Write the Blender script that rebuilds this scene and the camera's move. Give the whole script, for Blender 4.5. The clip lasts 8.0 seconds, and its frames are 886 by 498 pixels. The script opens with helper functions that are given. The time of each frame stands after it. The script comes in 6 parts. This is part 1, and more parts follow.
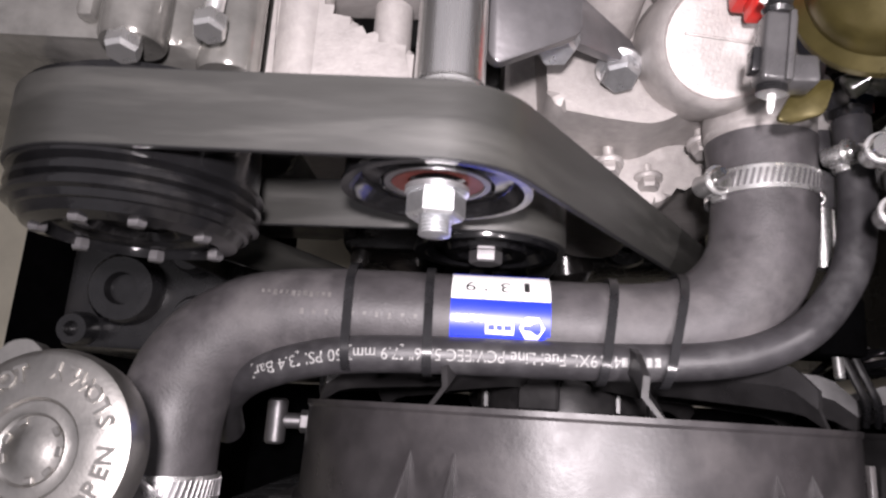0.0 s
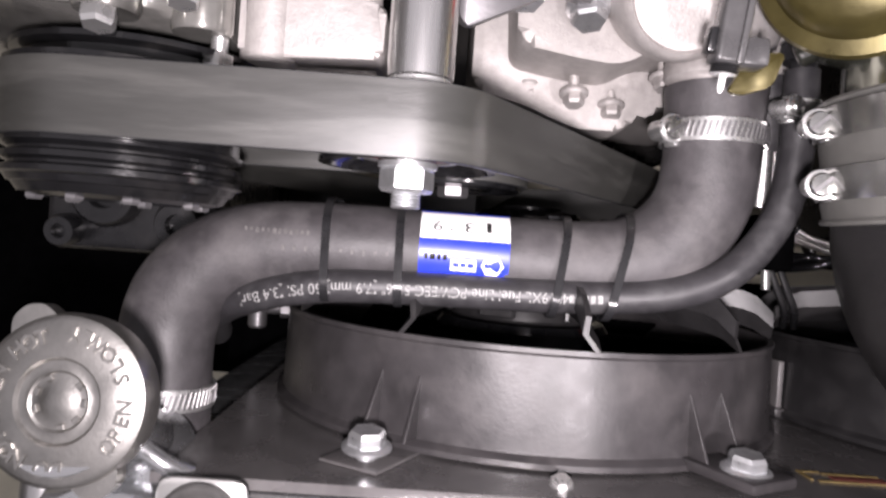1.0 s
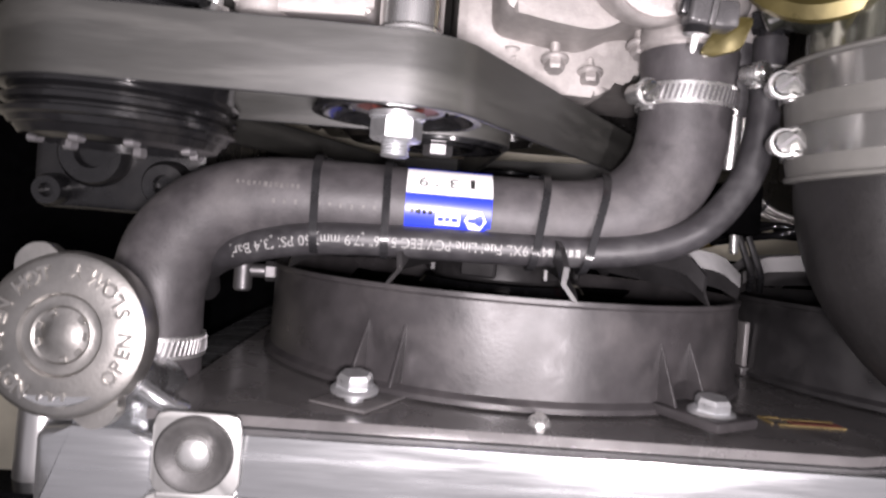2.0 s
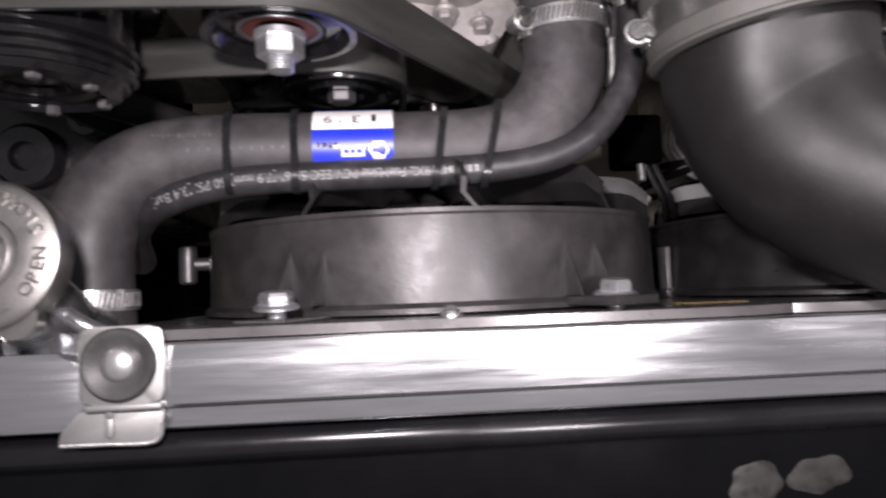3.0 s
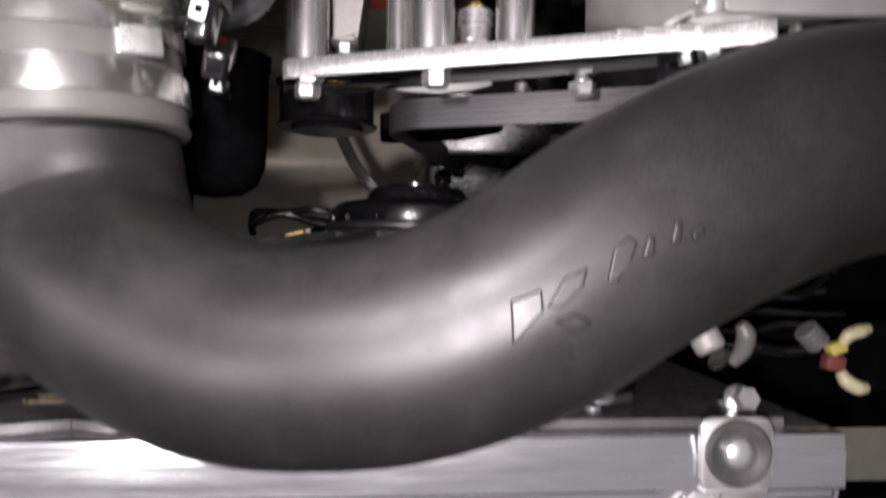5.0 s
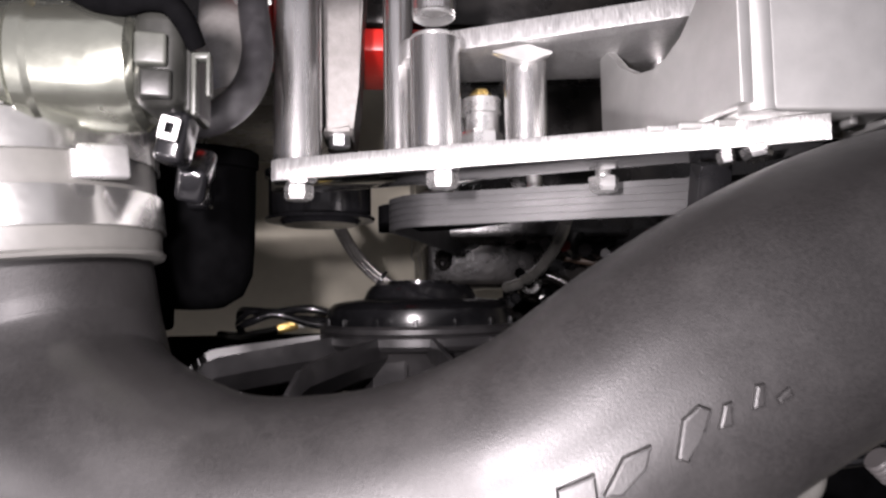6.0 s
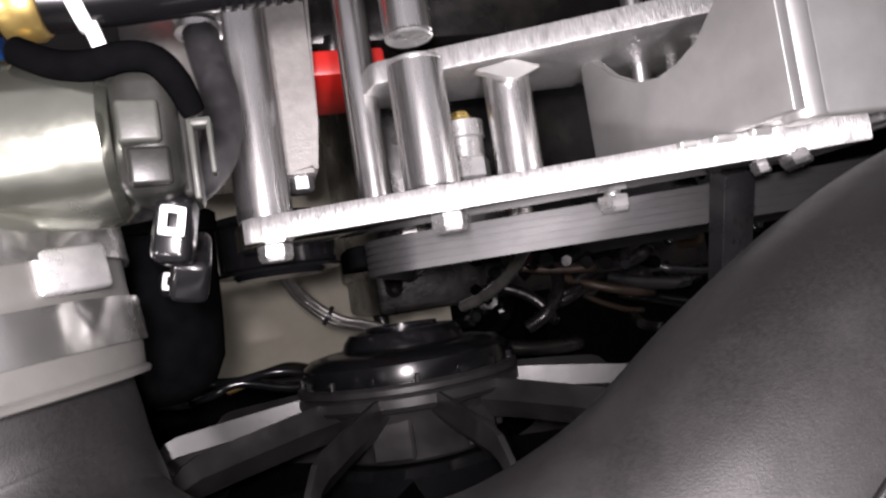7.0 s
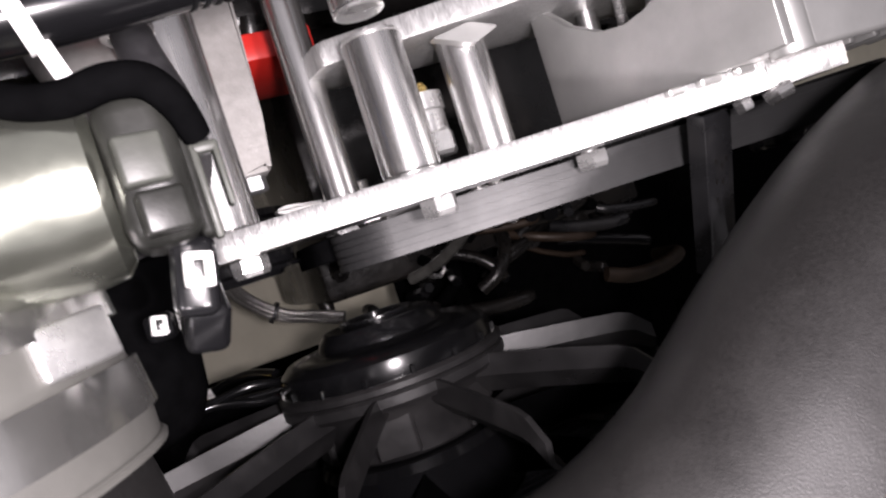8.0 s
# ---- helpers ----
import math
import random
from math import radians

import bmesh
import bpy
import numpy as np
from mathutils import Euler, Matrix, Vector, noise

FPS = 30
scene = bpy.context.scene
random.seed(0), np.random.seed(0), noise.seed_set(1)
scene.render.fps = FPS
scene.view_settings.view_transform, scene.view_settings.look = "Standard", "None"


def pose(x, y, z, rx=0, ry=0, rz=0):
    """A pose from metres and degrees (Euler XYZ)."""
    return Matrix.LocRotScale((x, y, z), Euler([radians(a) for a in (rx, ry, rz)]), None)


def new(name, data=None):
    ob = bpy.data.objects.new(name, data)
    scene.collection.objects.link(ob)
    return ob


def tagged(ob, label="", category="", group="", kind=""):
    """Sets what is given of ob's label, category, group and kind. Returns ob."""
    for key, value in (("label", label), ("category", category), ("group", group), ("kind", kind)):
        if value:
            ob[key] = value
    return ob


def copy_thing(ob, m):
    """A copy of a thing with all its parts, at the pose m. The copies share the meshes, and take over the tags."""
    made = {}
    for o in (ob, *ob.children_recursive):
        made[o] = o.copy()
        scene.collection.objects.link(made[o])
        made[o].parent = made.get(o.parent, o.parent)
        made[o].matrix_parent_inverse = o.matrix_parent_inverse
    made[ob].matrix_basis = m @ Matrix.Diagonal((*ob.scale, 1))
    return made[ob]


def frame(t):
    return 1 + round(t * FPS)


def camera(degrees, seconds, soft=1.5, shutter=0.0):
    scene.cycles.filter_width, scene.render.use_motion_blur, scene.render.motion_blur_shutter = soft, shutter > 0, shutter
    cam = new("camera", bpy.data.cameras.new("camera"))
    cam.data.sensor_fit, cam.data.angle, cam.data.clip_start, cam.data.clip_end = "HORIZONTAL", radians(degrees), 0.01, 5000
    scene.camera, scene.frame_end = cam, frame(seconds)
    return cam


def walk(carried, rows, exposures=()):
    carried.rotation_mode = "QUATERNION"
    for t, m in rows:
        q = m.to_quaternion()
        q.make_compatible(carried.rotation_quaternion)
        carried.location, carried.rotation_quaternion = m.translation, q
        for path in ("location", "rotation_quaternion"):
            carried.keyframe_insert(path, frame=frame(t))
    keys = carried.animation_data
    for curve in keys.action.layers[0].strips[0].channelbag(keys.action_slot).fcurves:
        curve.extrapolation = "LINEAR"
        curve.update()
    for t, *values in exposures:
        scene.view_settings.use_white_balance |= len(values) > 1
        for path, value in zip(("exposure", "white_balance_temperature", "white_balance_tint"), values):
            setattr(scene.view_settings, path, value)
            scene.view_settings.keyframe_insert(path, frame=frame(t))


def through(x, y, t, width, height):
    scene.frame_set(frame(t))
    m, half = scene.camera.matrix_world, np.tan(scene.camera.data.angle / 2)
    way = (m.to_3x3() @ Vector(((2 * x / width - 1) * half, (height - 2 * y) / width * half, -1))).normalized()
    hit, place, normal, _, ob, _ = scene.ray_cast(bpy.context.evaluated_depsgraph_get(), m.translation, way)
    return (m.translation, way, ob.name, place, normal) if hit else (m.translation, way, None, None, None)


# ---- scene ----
cam = camera(66.0, 8.0, soft=2.3, shutter=0.5)
PATH = [
    (0, 0.0786, 0.0619, 1.0293, 13.50, 1.97, 3.43),
    (0.5, 0.0781, 0.0900, 1.0490, 6.91, 0.59, 3.60),
    (1, 0.0771, 0.1046, 1.0582, -0.75, -0.58, 4.10),
    (1.2, 0.0740, 0.1074, 1.0630, -2.30, -1.24, 4.53),
    (2.3, 0.0752, 0.0696, 1.0772, -1.18, -2.95, 4.68),
    (2.5, 0.0844, 0.0519, 1.0840, 0.34, -3.44, 2.77),
    (3, 0.1084, 0.0283, 1.0929, 3.20, -3.85, -2.21),
    (3.5, 0.1828, 0.0132, 1.0954, 3.97, -4.66, -1.72),
    (4, 0.2687, 0.0187, 1.1050, 3.18, -5.79, 0.93),
    (4.5, 0.3455, 0.0478, 1.1039, 1.36, -5.54, 1.51),
    (5, 0.4058, 0.0859, 1.0969, -0.04, -4.63, 0.63),
    (5.2, 0.4034, 0.1097, 1.0930, -0.57, -4.90, 1.17),
    (6.3, 0.3998, 0.1168, 1.0426, 6.35, -5.23, -2.97),
    (6.5, 0.3841, 0.1197, 1.0327, 6.98, -8.33, -4.89),
    (7, 0.3604, 0.1422, 1.0185, 5.60, -13.58, -8.96),
    (7.5, 0.3514, 0.1455, 1.0047, 5.76, -16.70, -16.48),
    (8, 0.3354, 0.1601, 0.9944, 5.18, -21.01, -19.09),
]
walk(cam, [(row[0], pose(*row[1:])) for row in PATH], [(0.0, 0.84), (1.0, 0.92), (2.5, 0.72), (3.0, 0.20), (3.5, 0.0), (4.0, -0.22), (4.6, 0.06), (5.2, 0.56), (6.3, 1.06), (7.0, 0.66), (8.0, 0.68)])

# ---- scale: the bay is laid out in hose units, S turns them into metres ----
S = 0.8
LIFT = Vector((0, 0, 0.164))


def V(p):
    return Vector(p) * S + LIFT


# ---- light: four fixed lamps, lit together, stand in for the torch beside the lens ----
world = bpy.data.worlds.new("garage_dark")
scene.world = world
world.use_nodes = True
world.node_tree.nodes["Background"].inputs[0].default_value = (0.86, 0.80, 0.86, 1)
world.node_tree.nodes["Background"].inputs[1].default_value = 0.27


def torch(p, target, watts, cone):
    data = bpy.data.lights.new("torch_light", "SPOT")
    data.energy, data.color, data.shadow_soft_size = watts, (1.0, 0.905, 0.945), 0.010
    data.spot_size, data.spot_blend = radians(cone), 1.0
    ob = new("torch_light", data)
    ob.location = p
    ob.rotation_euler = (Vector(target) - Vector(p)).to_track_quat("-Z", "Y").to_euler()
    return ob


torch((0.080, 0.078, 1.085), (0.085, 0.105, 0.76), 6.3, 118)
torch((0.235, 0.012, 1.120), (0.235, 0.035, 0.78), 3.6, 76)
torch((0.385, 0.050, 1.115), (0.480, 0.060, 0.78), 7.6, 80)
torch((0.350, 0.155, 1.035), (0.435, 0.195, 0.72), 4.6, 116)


# ---- materials ----
def material(name, color, rough=0.5, metal=0.0, vary=0.25, scale=60.0, bump=0.0, bump_scale=400.0,
             stretch=(1, 1, 1), rough_vary=0.1, stain=None, stain_amount=0.0, stain_scale=12.0, coat=0.0, spec=0.5, through=0.0):
    m = bpy.data.materials.new(name)
    m.use_nodes = True
    nt = m.node_tree
    b = nt.nodes["Principled BSDF"]
    b.inputs["Metallic"].default_value = metal
    b.inputs["Coat Weight"].default_value = coat
    b.inputs["Specular IOR Level"].default_value = spec
    b.inputs["Transmission Weight"].default_value = through
    tc = nt.nodes.new("ShaderNodeTexCoord")
    mp = nt.nodes.new("ShaderNodeMapping")
    mp.inputs["Scale"].default_value = stretch
    nt.links.new(tc.outputs["Object"], mp.inputs["Vector"])

    def noise_node(sc, detail, rough_n=0.6):
        n = nt.nodes.new("ShaderNodeTexNoise")
        n.inputs["Scale"].default_value, n.inputs["Detail"].default_value = sc, detail
        n.inputs["Roughness"].default_value = rough_n
        nt.links.new(mp.outputs[0], n.inputs["Vector"])
        return n

    fine = noise_node(scale, 5)
    ramp = nt.nodes.new("ShaderNodeMapRange")
    ramp.inputs["From Min"].default_value, ramp.inputs["From Max"].default_value = 0.3, 0.7
    ramp.inputs["To Min"].default_value, ramp.inputs["To Max"].default_value = 1 - vary, 1 + vary
    nt.links.new(fine.outputs["Fac"], ramp.inputs["Value"])
    mul = nt.nodes.new("ShaderNodeMix")
    mul.data_type, mul.blend_type = "RGBA", "MULTIPLY"
    mul.inputs["Factor"].default_value = 1
    mul.inputs["A"].default_value = (*color, 1)
    nt.links.new(ramp.outputs[0], mul.inputs["B"])
    last = mul.outputs["Result"]
    coarse = noise_node(stain_scale, 6, 0.65)
    if stain is not None:
        sr = nt.nodes.new("ShaderNodeMapRange")
        sr.inputs["From Min"].default_value, sr.inputs["From Max"].default_value = 0.5, 0.72
        sr.inputs["To Max"].default_value = stain_amount
        nt.links.new(coarse.outputs["Fac"], sr.inputs["Value"])
        mx = nt.nodes.new("ShaderNodeMix")
        mx.data_type = "RGBA"
        nt.links.new(sr.outputs[0], mx.inputs["Factor"])
        nt.links.new(last, mx.inputs["A"])
        mx.inputs["B"].default_value = (*stain, 1)
        last = mx.outputs["Result"]
    nt.links.new(last, b.inputs["Base Color"])
    rr = nt.nodes.new("ShaderNodeMapRange")
    rr.inputs["From Min"].default_value, rr.inputs["From Max"].default_value = 0.3, 0.7
    rr.inputs["To Min"].default_value, rr.inputs["To Max"].default_value = max(0.02, rough - rough_vary), min(1, rough + rough_vary)
    nt.links.new(coarse.outputs["Fac"], rr.inputs["Value"])
    nt.links.new(rr.outputs[0], b.inputs["Roughness"])
    if bump:
        bn = noise_node(bump_scale, 3)
        bp = nt.nodes.new("ShaderNodeBump")
        bp.inputs["Strength"].default_value, bp.inputs["Distance"].default_value = bump, 0.0006
        nt.links.new(bn.outputs["Fac"], bp.inputs["Height"])
        nt.links.new(bp.outputs[0], b.inputs["Normal"])
    return m


M = dict(
    bush=material("bush_rubber", (0.040, 0.039, 0.038), 0.50, vary=0.2, scale=120, bump=0.1, bump_scale=700, stain=(0.075, 0.073, 0.071), stain_amount=0.4, stain_scale=60),
    shroudplate=material("glossy_shroud_plate", (0.075, 0.071, 0.071), 0.26, vary=0.25, scale=60, stain=(0.12, 0.114, 0.112), stain_amount=0.5, stain_scale=18, rough_vary=0.10, spec=0.8),
    claw=material("yellowed_plastic", (0.34, 0.31, 0.19), 0.45, vary=0.15, scale=90, bump=0.1),
    rust=material("rusty_brown_iron", (0.040, 0.026, 0.017), 0.5, 0.2, vary=0.5, scale=60, bump=0.5, bump_scale=160, stain=(0.018, 0.015, 0.013), stain_amount=0.6, stain_scale=30),
    hose=material("hose_rubber", (0.044, 0.041, 0.043), 0.55, vary=0.3, scale=90, bump=0.25, bump_scale=900, stain=(0.11, 0.104, 0.104), stain_amount=0.6, stain_scale=30),
    line=material("fuel_line_rubber", (0.026, 0.025, 0.027), 0.42, vary=0.25, scale=120, bump=0.2, bump_scale=1200, stain=(0.06, 0.06, 0.06), stain_amount=0.4, stain_scale=60),
    intake=material("intake_plastic", (0.0095, 0.0090, 0.0090), 0.45, vary=0.30, scale=900, bump=0.16, bump_scale=1700, stain=(0.020, 0.019, 0.0185), stain_amount=0.35, stain_scale=25, spec=0.42),
    silicone=material("grey_silicone", (0.080, 0.079, 0.073), 0.50, vary=0.12, scale=60, bump=0.1, stain=(0.055, 0.054, 0.050), stain_amount=0.5, stain_scale=20),
    alu=material("milled_aluminium", (0.58, 0.59, 0.60), 0.22, 0.92, vary=0.08, scale=60, stretch=(0.6, 9, 9), bump=0.06, bump_scale=120, stain=(0.48, 0.49, 0.51), stain_amount=0.6, stain_scale=22),
    plate=material("cut_plate_edge", (0.60, 0.60, 0.595), 0.40, 0.9, vary=0.30, scale=150, stretch=(9, 1, 9), bump=0.7, bump_scale=260, stain=(0.34, 0.34, 0.335), stain_amount=0.5, stain_scale=40),
    sheet=material("satin_aluminium_sheet", (0.46, 0.46, 0.45), 0.5, 0.85, vary=0.06, scale=90, bump=0.05, bump_scale=700, stain=(0.4, 0.4, 0.39), stain_amount=0.4),
    turned=material("turned_aluminium", (0.66, 0.655, 0.65), 0.28, 0.97, vary=0.08, scale=180, stretch=(1, 0.06, 1), bump=0.05, bump_scale=900, stain=(0.42, 0.42, 0.43), stain_amount=0.5, stain_scale=40),
    cast=material("cast_aluminium", (0.36, 0.34, 0.328), 0.52, 0.4, vary=0.12, scale=220, bump=0.35, bump_scale=800, stain=(0.36, 0.34, 0.32), stain_amount=0.5, stain_scale=35),
    chrome=material("polished_metal", (0.54, 0.56, 0.48), 0.20, 0.97, vary=0.12, scale=60, bump=0.8, bump_scale=34, rough_vary=0.12, stain=(0.26, 0.27, 0.24), stain_amount=0.6, stain_scale=26),
    steel=material("bright_steel", (0.74, 0.74, 0.73), 0.30, 0.9, vary=0.12, scale=150, bump=0.06, stain=(0.4, 0.4, 0.4), stain_amount=0.5, stain_scale=70),
    zinc=material("zinc_plated_steel", (0.70, 0.71, 0.72), 0.33, 0.9, vary=0.15, scale=200, bump=0.08, stain=(0.38, 0.39, 0.42), stain_amount=0.6, stain_scale=80),
    cap=material("stamped_steel_cap", (0.43, 0.42, 0.40), 0.36, 1.0, vary=0.12, scale=120, bump=0.12, bump_scale=700, stain=(0.22, 0.21, 0.2), stain_amount=0.5, stain_scale=45),
    shroud=material("black_fan_plastic", (0.028, 0.026, 0.027), 0.37, vary=0.3, scale=60, bump=0.12, bump_scale=500, stain=(0.06, 0.055, 0.055), stain_amount=0.6, stain_scale=24, rough_vary=0.14),
    black=material("black_paint", (0.012, 0.012, 0.013), 0.28, vary=0.3, scale=80, bump=0.06, stain=(0.035, 0.033, 0.032), stain_amount=0.4, stain_scale=30),
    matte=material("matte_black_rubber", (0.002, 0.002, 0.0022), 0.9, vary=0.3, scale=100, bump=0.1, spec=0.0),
    pulley=material("pulley_black_gloss", (0.006, 0.006, 0.0065), 0.15, vary=0.3, scale=90, bump=0.15, bump_scale=300, stain=(0.030, 0.028, 0.026), stain_amount=0.45, stain_scale=40, rough_vary=0.06),
    belt=material("belt_rubber", (0.024, 0.024, 0.022), 0.36, vary=0.10, scale=70, stretch=(1, 9, 1), bump=0.08, bump_scale=600, stain=(0.080, 0.079, 0.072), stain_amount=0.45, stain_scale=7, spec=1.0),
    ribbed=material("ribbed_belt_rubber", (0.015, 0.015, 0.0155), 0.48, vary=0.15, scale=70, bump=0.08, spec=0.4),
    face=material("mill_finish_plate", (0.50, 0.50, 0.50), 0.16, 1.0, vary=0.06, scale=60, stain=(0.35, 0.35, 0.35), stain_amount=0.4, stain_scale=20),
    gloss=material("gloss_black_enamel", (0.004, 0.004, 0.0045), 0.17, vary=0.2, scale=40, rough_vary=0.06),
    faded=material("faded_hose_print", (0.085, 0.08, 0.078), 0.55, vary=0.4, scale=500),
    seal=material("dark_red_seal", (0.11, 0.028, 0.022), 0.5, vary=0.2),
    dark=material("grimy_engine_iron", (0.009, 0.0083, 0.008), 0.27, 0.1, vary=0.4, scale=40, bump=0.5, bump_scale=120, stain=(0.035, 0.030, 0.025), stain_amount=0.5, stain_scale=18),
    smoke=material("dark_grey_casting", (0.24, 0.235, 0.22), 0.17, 0.6, vary=0.35, scale=40, bump=0.35, bump_scale=90, stain=(0.05, 0.047, 0.043), stain_amount=0.7, stain_scale=22),
    bracket=material("grey_steel_bracket", (0.20, 0.195, 0.20), 0.42, 0.8, vary=0.12, scale=120, bump=0.1, stain=(0.13, 0.13, 0.13), stain_amount=0.4),
    gold=material("yellow_chromate_steel", (0.070, 0.058, 0.020), 0.34, 0.6, vary=0.2, scale=60, bump=0.05, stain=(0.10, 0.085, 0.03), stain_amount=0.5, stain_scale=30),
    red=material("red_plastic", (0.55, 0.02, 0.015), 0.4, vary=0.1),
    blue=material("blue_enamel", (0.01, 0.13, 0.50), 0.3, vary=0.1),
    white=material("white_print", (0.80, 0.79, 0.78), 0.45, vary=0.08),
    ink=material("white_hose_ink", (0.24, 0.24, 0.235), 0.6, vary=0.45, scale=700),
    labelblue=material("blue_label_print", (0.012, 0.03, 0.52), 0.35, vary=0.06),
    print=material("black_print", (0.02, 0.02, 0.02), 0.5),
    clear=material("smoky_connector_plastic", (0.014, 0.0145, 0.012), 0.14, through=0.25, vary=0.4, scale=60, bump=0.3, bump_scale=120, stain=(0.035, 0.036, 0.030), stain_amount=0.5, stain_scale=70),
    plugbody=material("dark_plug_plastic", (0.0085, 0.0088, 0.0078), 0.40, vary=0.3, scale=60, bump=0.15, bump_scale=200, stain=(0.020, 0.0205, 0.018), stain_amount=0.5, stain_scale=50, spec=0.35),
    plugcover=material("milky_plug_cover", (0.036, 0.038, 0.033), 0.45, vary=0.25, scale=70, bump=0.15, bump_scale=200, stain=(0.060, 0.061, 0.055), stain_amount=0.4, stain_scale=60, spec=0.35),
    sensorgrey=material("dark_grey_sensor_plastic", (0.050, 0.049, 0.050), 0.30, vary=0.25, scale=80, bump=0.1, bump_scale=300, stain=(0.10, 0.098, 0.098), stain_amount=0.4, stain_scale=50),
    frost=material("frosted_connector_plastic", (0.026, 0.027, 0.023), 0.18, through=0.3, vary=0.3, scale=60, bump=0.2, bump_scale=150, stain=(0.055, 0.055, 0.050), stain_amount=0.6, stain_scale=60),
    fan=material("black_fan_gloss", (0.014, 0.0135, 0.014), 0.36, spec=0.5, vary=0.3, scale=60, bump=0.1, bump_scale=500, stain=(0.04, 0.038, 0.038), stain_amount=0.5, stain_scale=24),
    pad=material("worn_pad_metal", (0.055, 0.053, 0.050), 0.55, 0.2, spec=0.3, vary=0.7, scale=120, bump=0.4, bump_scale=200, stain=(0.02, 0.019, 0.019), stain_amount=0.7, stain_scale=60),
    band=material("plain_steel_band", (0.58, 0.58, 0.56), 0.20, 0.95, vary=0.05, scale=80, bump=0.03, stain=(0.42, 0.42, 0.41), stain_amount=0.5, stain_scale=30),
    castgrey=material("dull_grey_casting", (0.27, 0.26, 0.25), 0.55, 0.3, vary=0.12, scale=220, bump=0.3, bump_scale=800, stain=(0.18, 0.17, 0.16), stain_amount=0.5, stain_scale=35),
    paint=material("satin_black_paint", (0.007, 0.007, 0.008), 0.24, vary=0.2, scale=40, rough_vary=0.08, stain=(0.016, 0.0155, 0.016), stain_amount=0.5, stain_scale=14),
    dullyellow=material("worn_yellow_print", (0.14, 0.10, 0.035), 0.5, vary=0.3, scale=300),
    panelblack=material("gloss_black_panel_paint", (0.003, 0.003, 0.0035), 0.2, vary=0.3, scale=40, rough_vary=0.08, spec=0.2),
    loomrib=material("loom_rib_plastic", (0.004, 0.004, 0.0045), 0.4, vary=0.2, spec=0.15),
    grey=material("grey_connector_plastic", (0.09, 0.085, 0.085), 0.4, vary=0.2),
    braid=material("braided_steel", (0.35, 0.34, 0.33), 0.35, 0.9, vary=0.6, scale=900, bump=0.8, bump_scale=1500),
    brass=material("brass", (0.55, 0.40, 0.14), 0.3, 0.9, vary=0.15),
    yellow=material("yellow_print", (0.36, 0.31, 0.07), 0.5, vary=0.1),
    floor=material("painted_concrete_floor", (0.64, 0.60, 0.48), 0.55, vary=0.10, scale=14, bump=0.2, bump_scale=60, stain=(0.48, 0.45, 0.36), stain_amount=0.6, stain_scale=3),
    wall=material("garage_wall_paint", (0.32, 0.31, 0.30), 0.8, vary=0.06, scale=4),
    fin=material("radiator_fin_aluminium", (0.55, 0.56, 0.58), 0.4, 1.0, vary=0.15, scale=80),
)


# ---- builders ----
BASE = {}


def thing(name, label, category, base=(0, 0, 0), group="", kind=""):
    ob = new(name)
    ob.empty_display_size = 0.01
    ob.location = V(base)
    BASE[ob.name] = Vector(base)
    return tagged(ob, label, category, group, kind)


def to_mesh(name, bm, mat, base, sharp=35):
    bmesh.ops.recalc_face_normals(bm, faces=bm.faces)
    me = bpy.data.meshes.new(name)
    for v in bm.verts:
        v.co = (v.co - base) * S
    bm.to_mesh(me)
    bm.free()
    me.polygons.foreach_set("use_smooth", [True] * len(me.polygons))
    me.set_sharp_from_angle(angle=radians(sharp))
    me.materials.append(mat)
    return me


def part(name, bm, mat, parent, label="", sharp=35):
    """One mesh under a thing or under a part; bm is in bay coordinates."""
    root = parent
    while root.parent:
        root = root.parent
    ob = new(name, to_mesh(name, bm, M[mat], BASE[root.name], sharp))
    ob.parent = parent
    if label:
        ob["label"] = label
    return ob


def solo(name, bm, mat, label, category, kind="", base=(0, 0, 0), group=""):
    """A thing that is one mesh."""
    ob = new(name, to_mesh(name, bm, M[mat], Vector(base)))
    ob.location = V(base)
    BASE[ob.name] = Vector(base)
    return tagged(ob, label, category, group, kind)


def merge(*bms):
    out = bms[0]
    for b in bms[1:]:
        me = bpy.data.meshes.new("tmp")
        b.to_mesh(me)
        out.from_mesh(me)
        bpy.data.meshes.remove(me)
        b.free()
    return out


def moved(bm, m):
    bmesh.ops.transform(bm, matrix=m, verts=bm.verts)
    return bm


def box(x0, x1, y0, y1, z0, z1, bev=0.002, seg=2):
    bm = bmesh.new()
    bmesh.ops.create_cube(bm, size=1)
    for v in bm.verts:
        v.co = Vector(((x0 + x1) / 2 + v.co.x * (x1 - x0), (y0 + y1) / 2 + v.co.y * (y1 - y0), (z0 + z1) / 2 + v.co.z * (z1 - z0)))
    if bev:
        bmesh.ops.bevel(bm, geom=bm.edges[:], offset=bev, segments=seg, affect="EDGES", profile=0.5)
    return bm


def aim(p, d, spin=0.0):
    """Local z along d, origin at p."""
    return Matrix.Translation(p) @ Vector(d).to_track_quat("Z", "Y").to_matrix().to_4x4() @ Matrix.Rotation(radians(spin), 4, "Z")


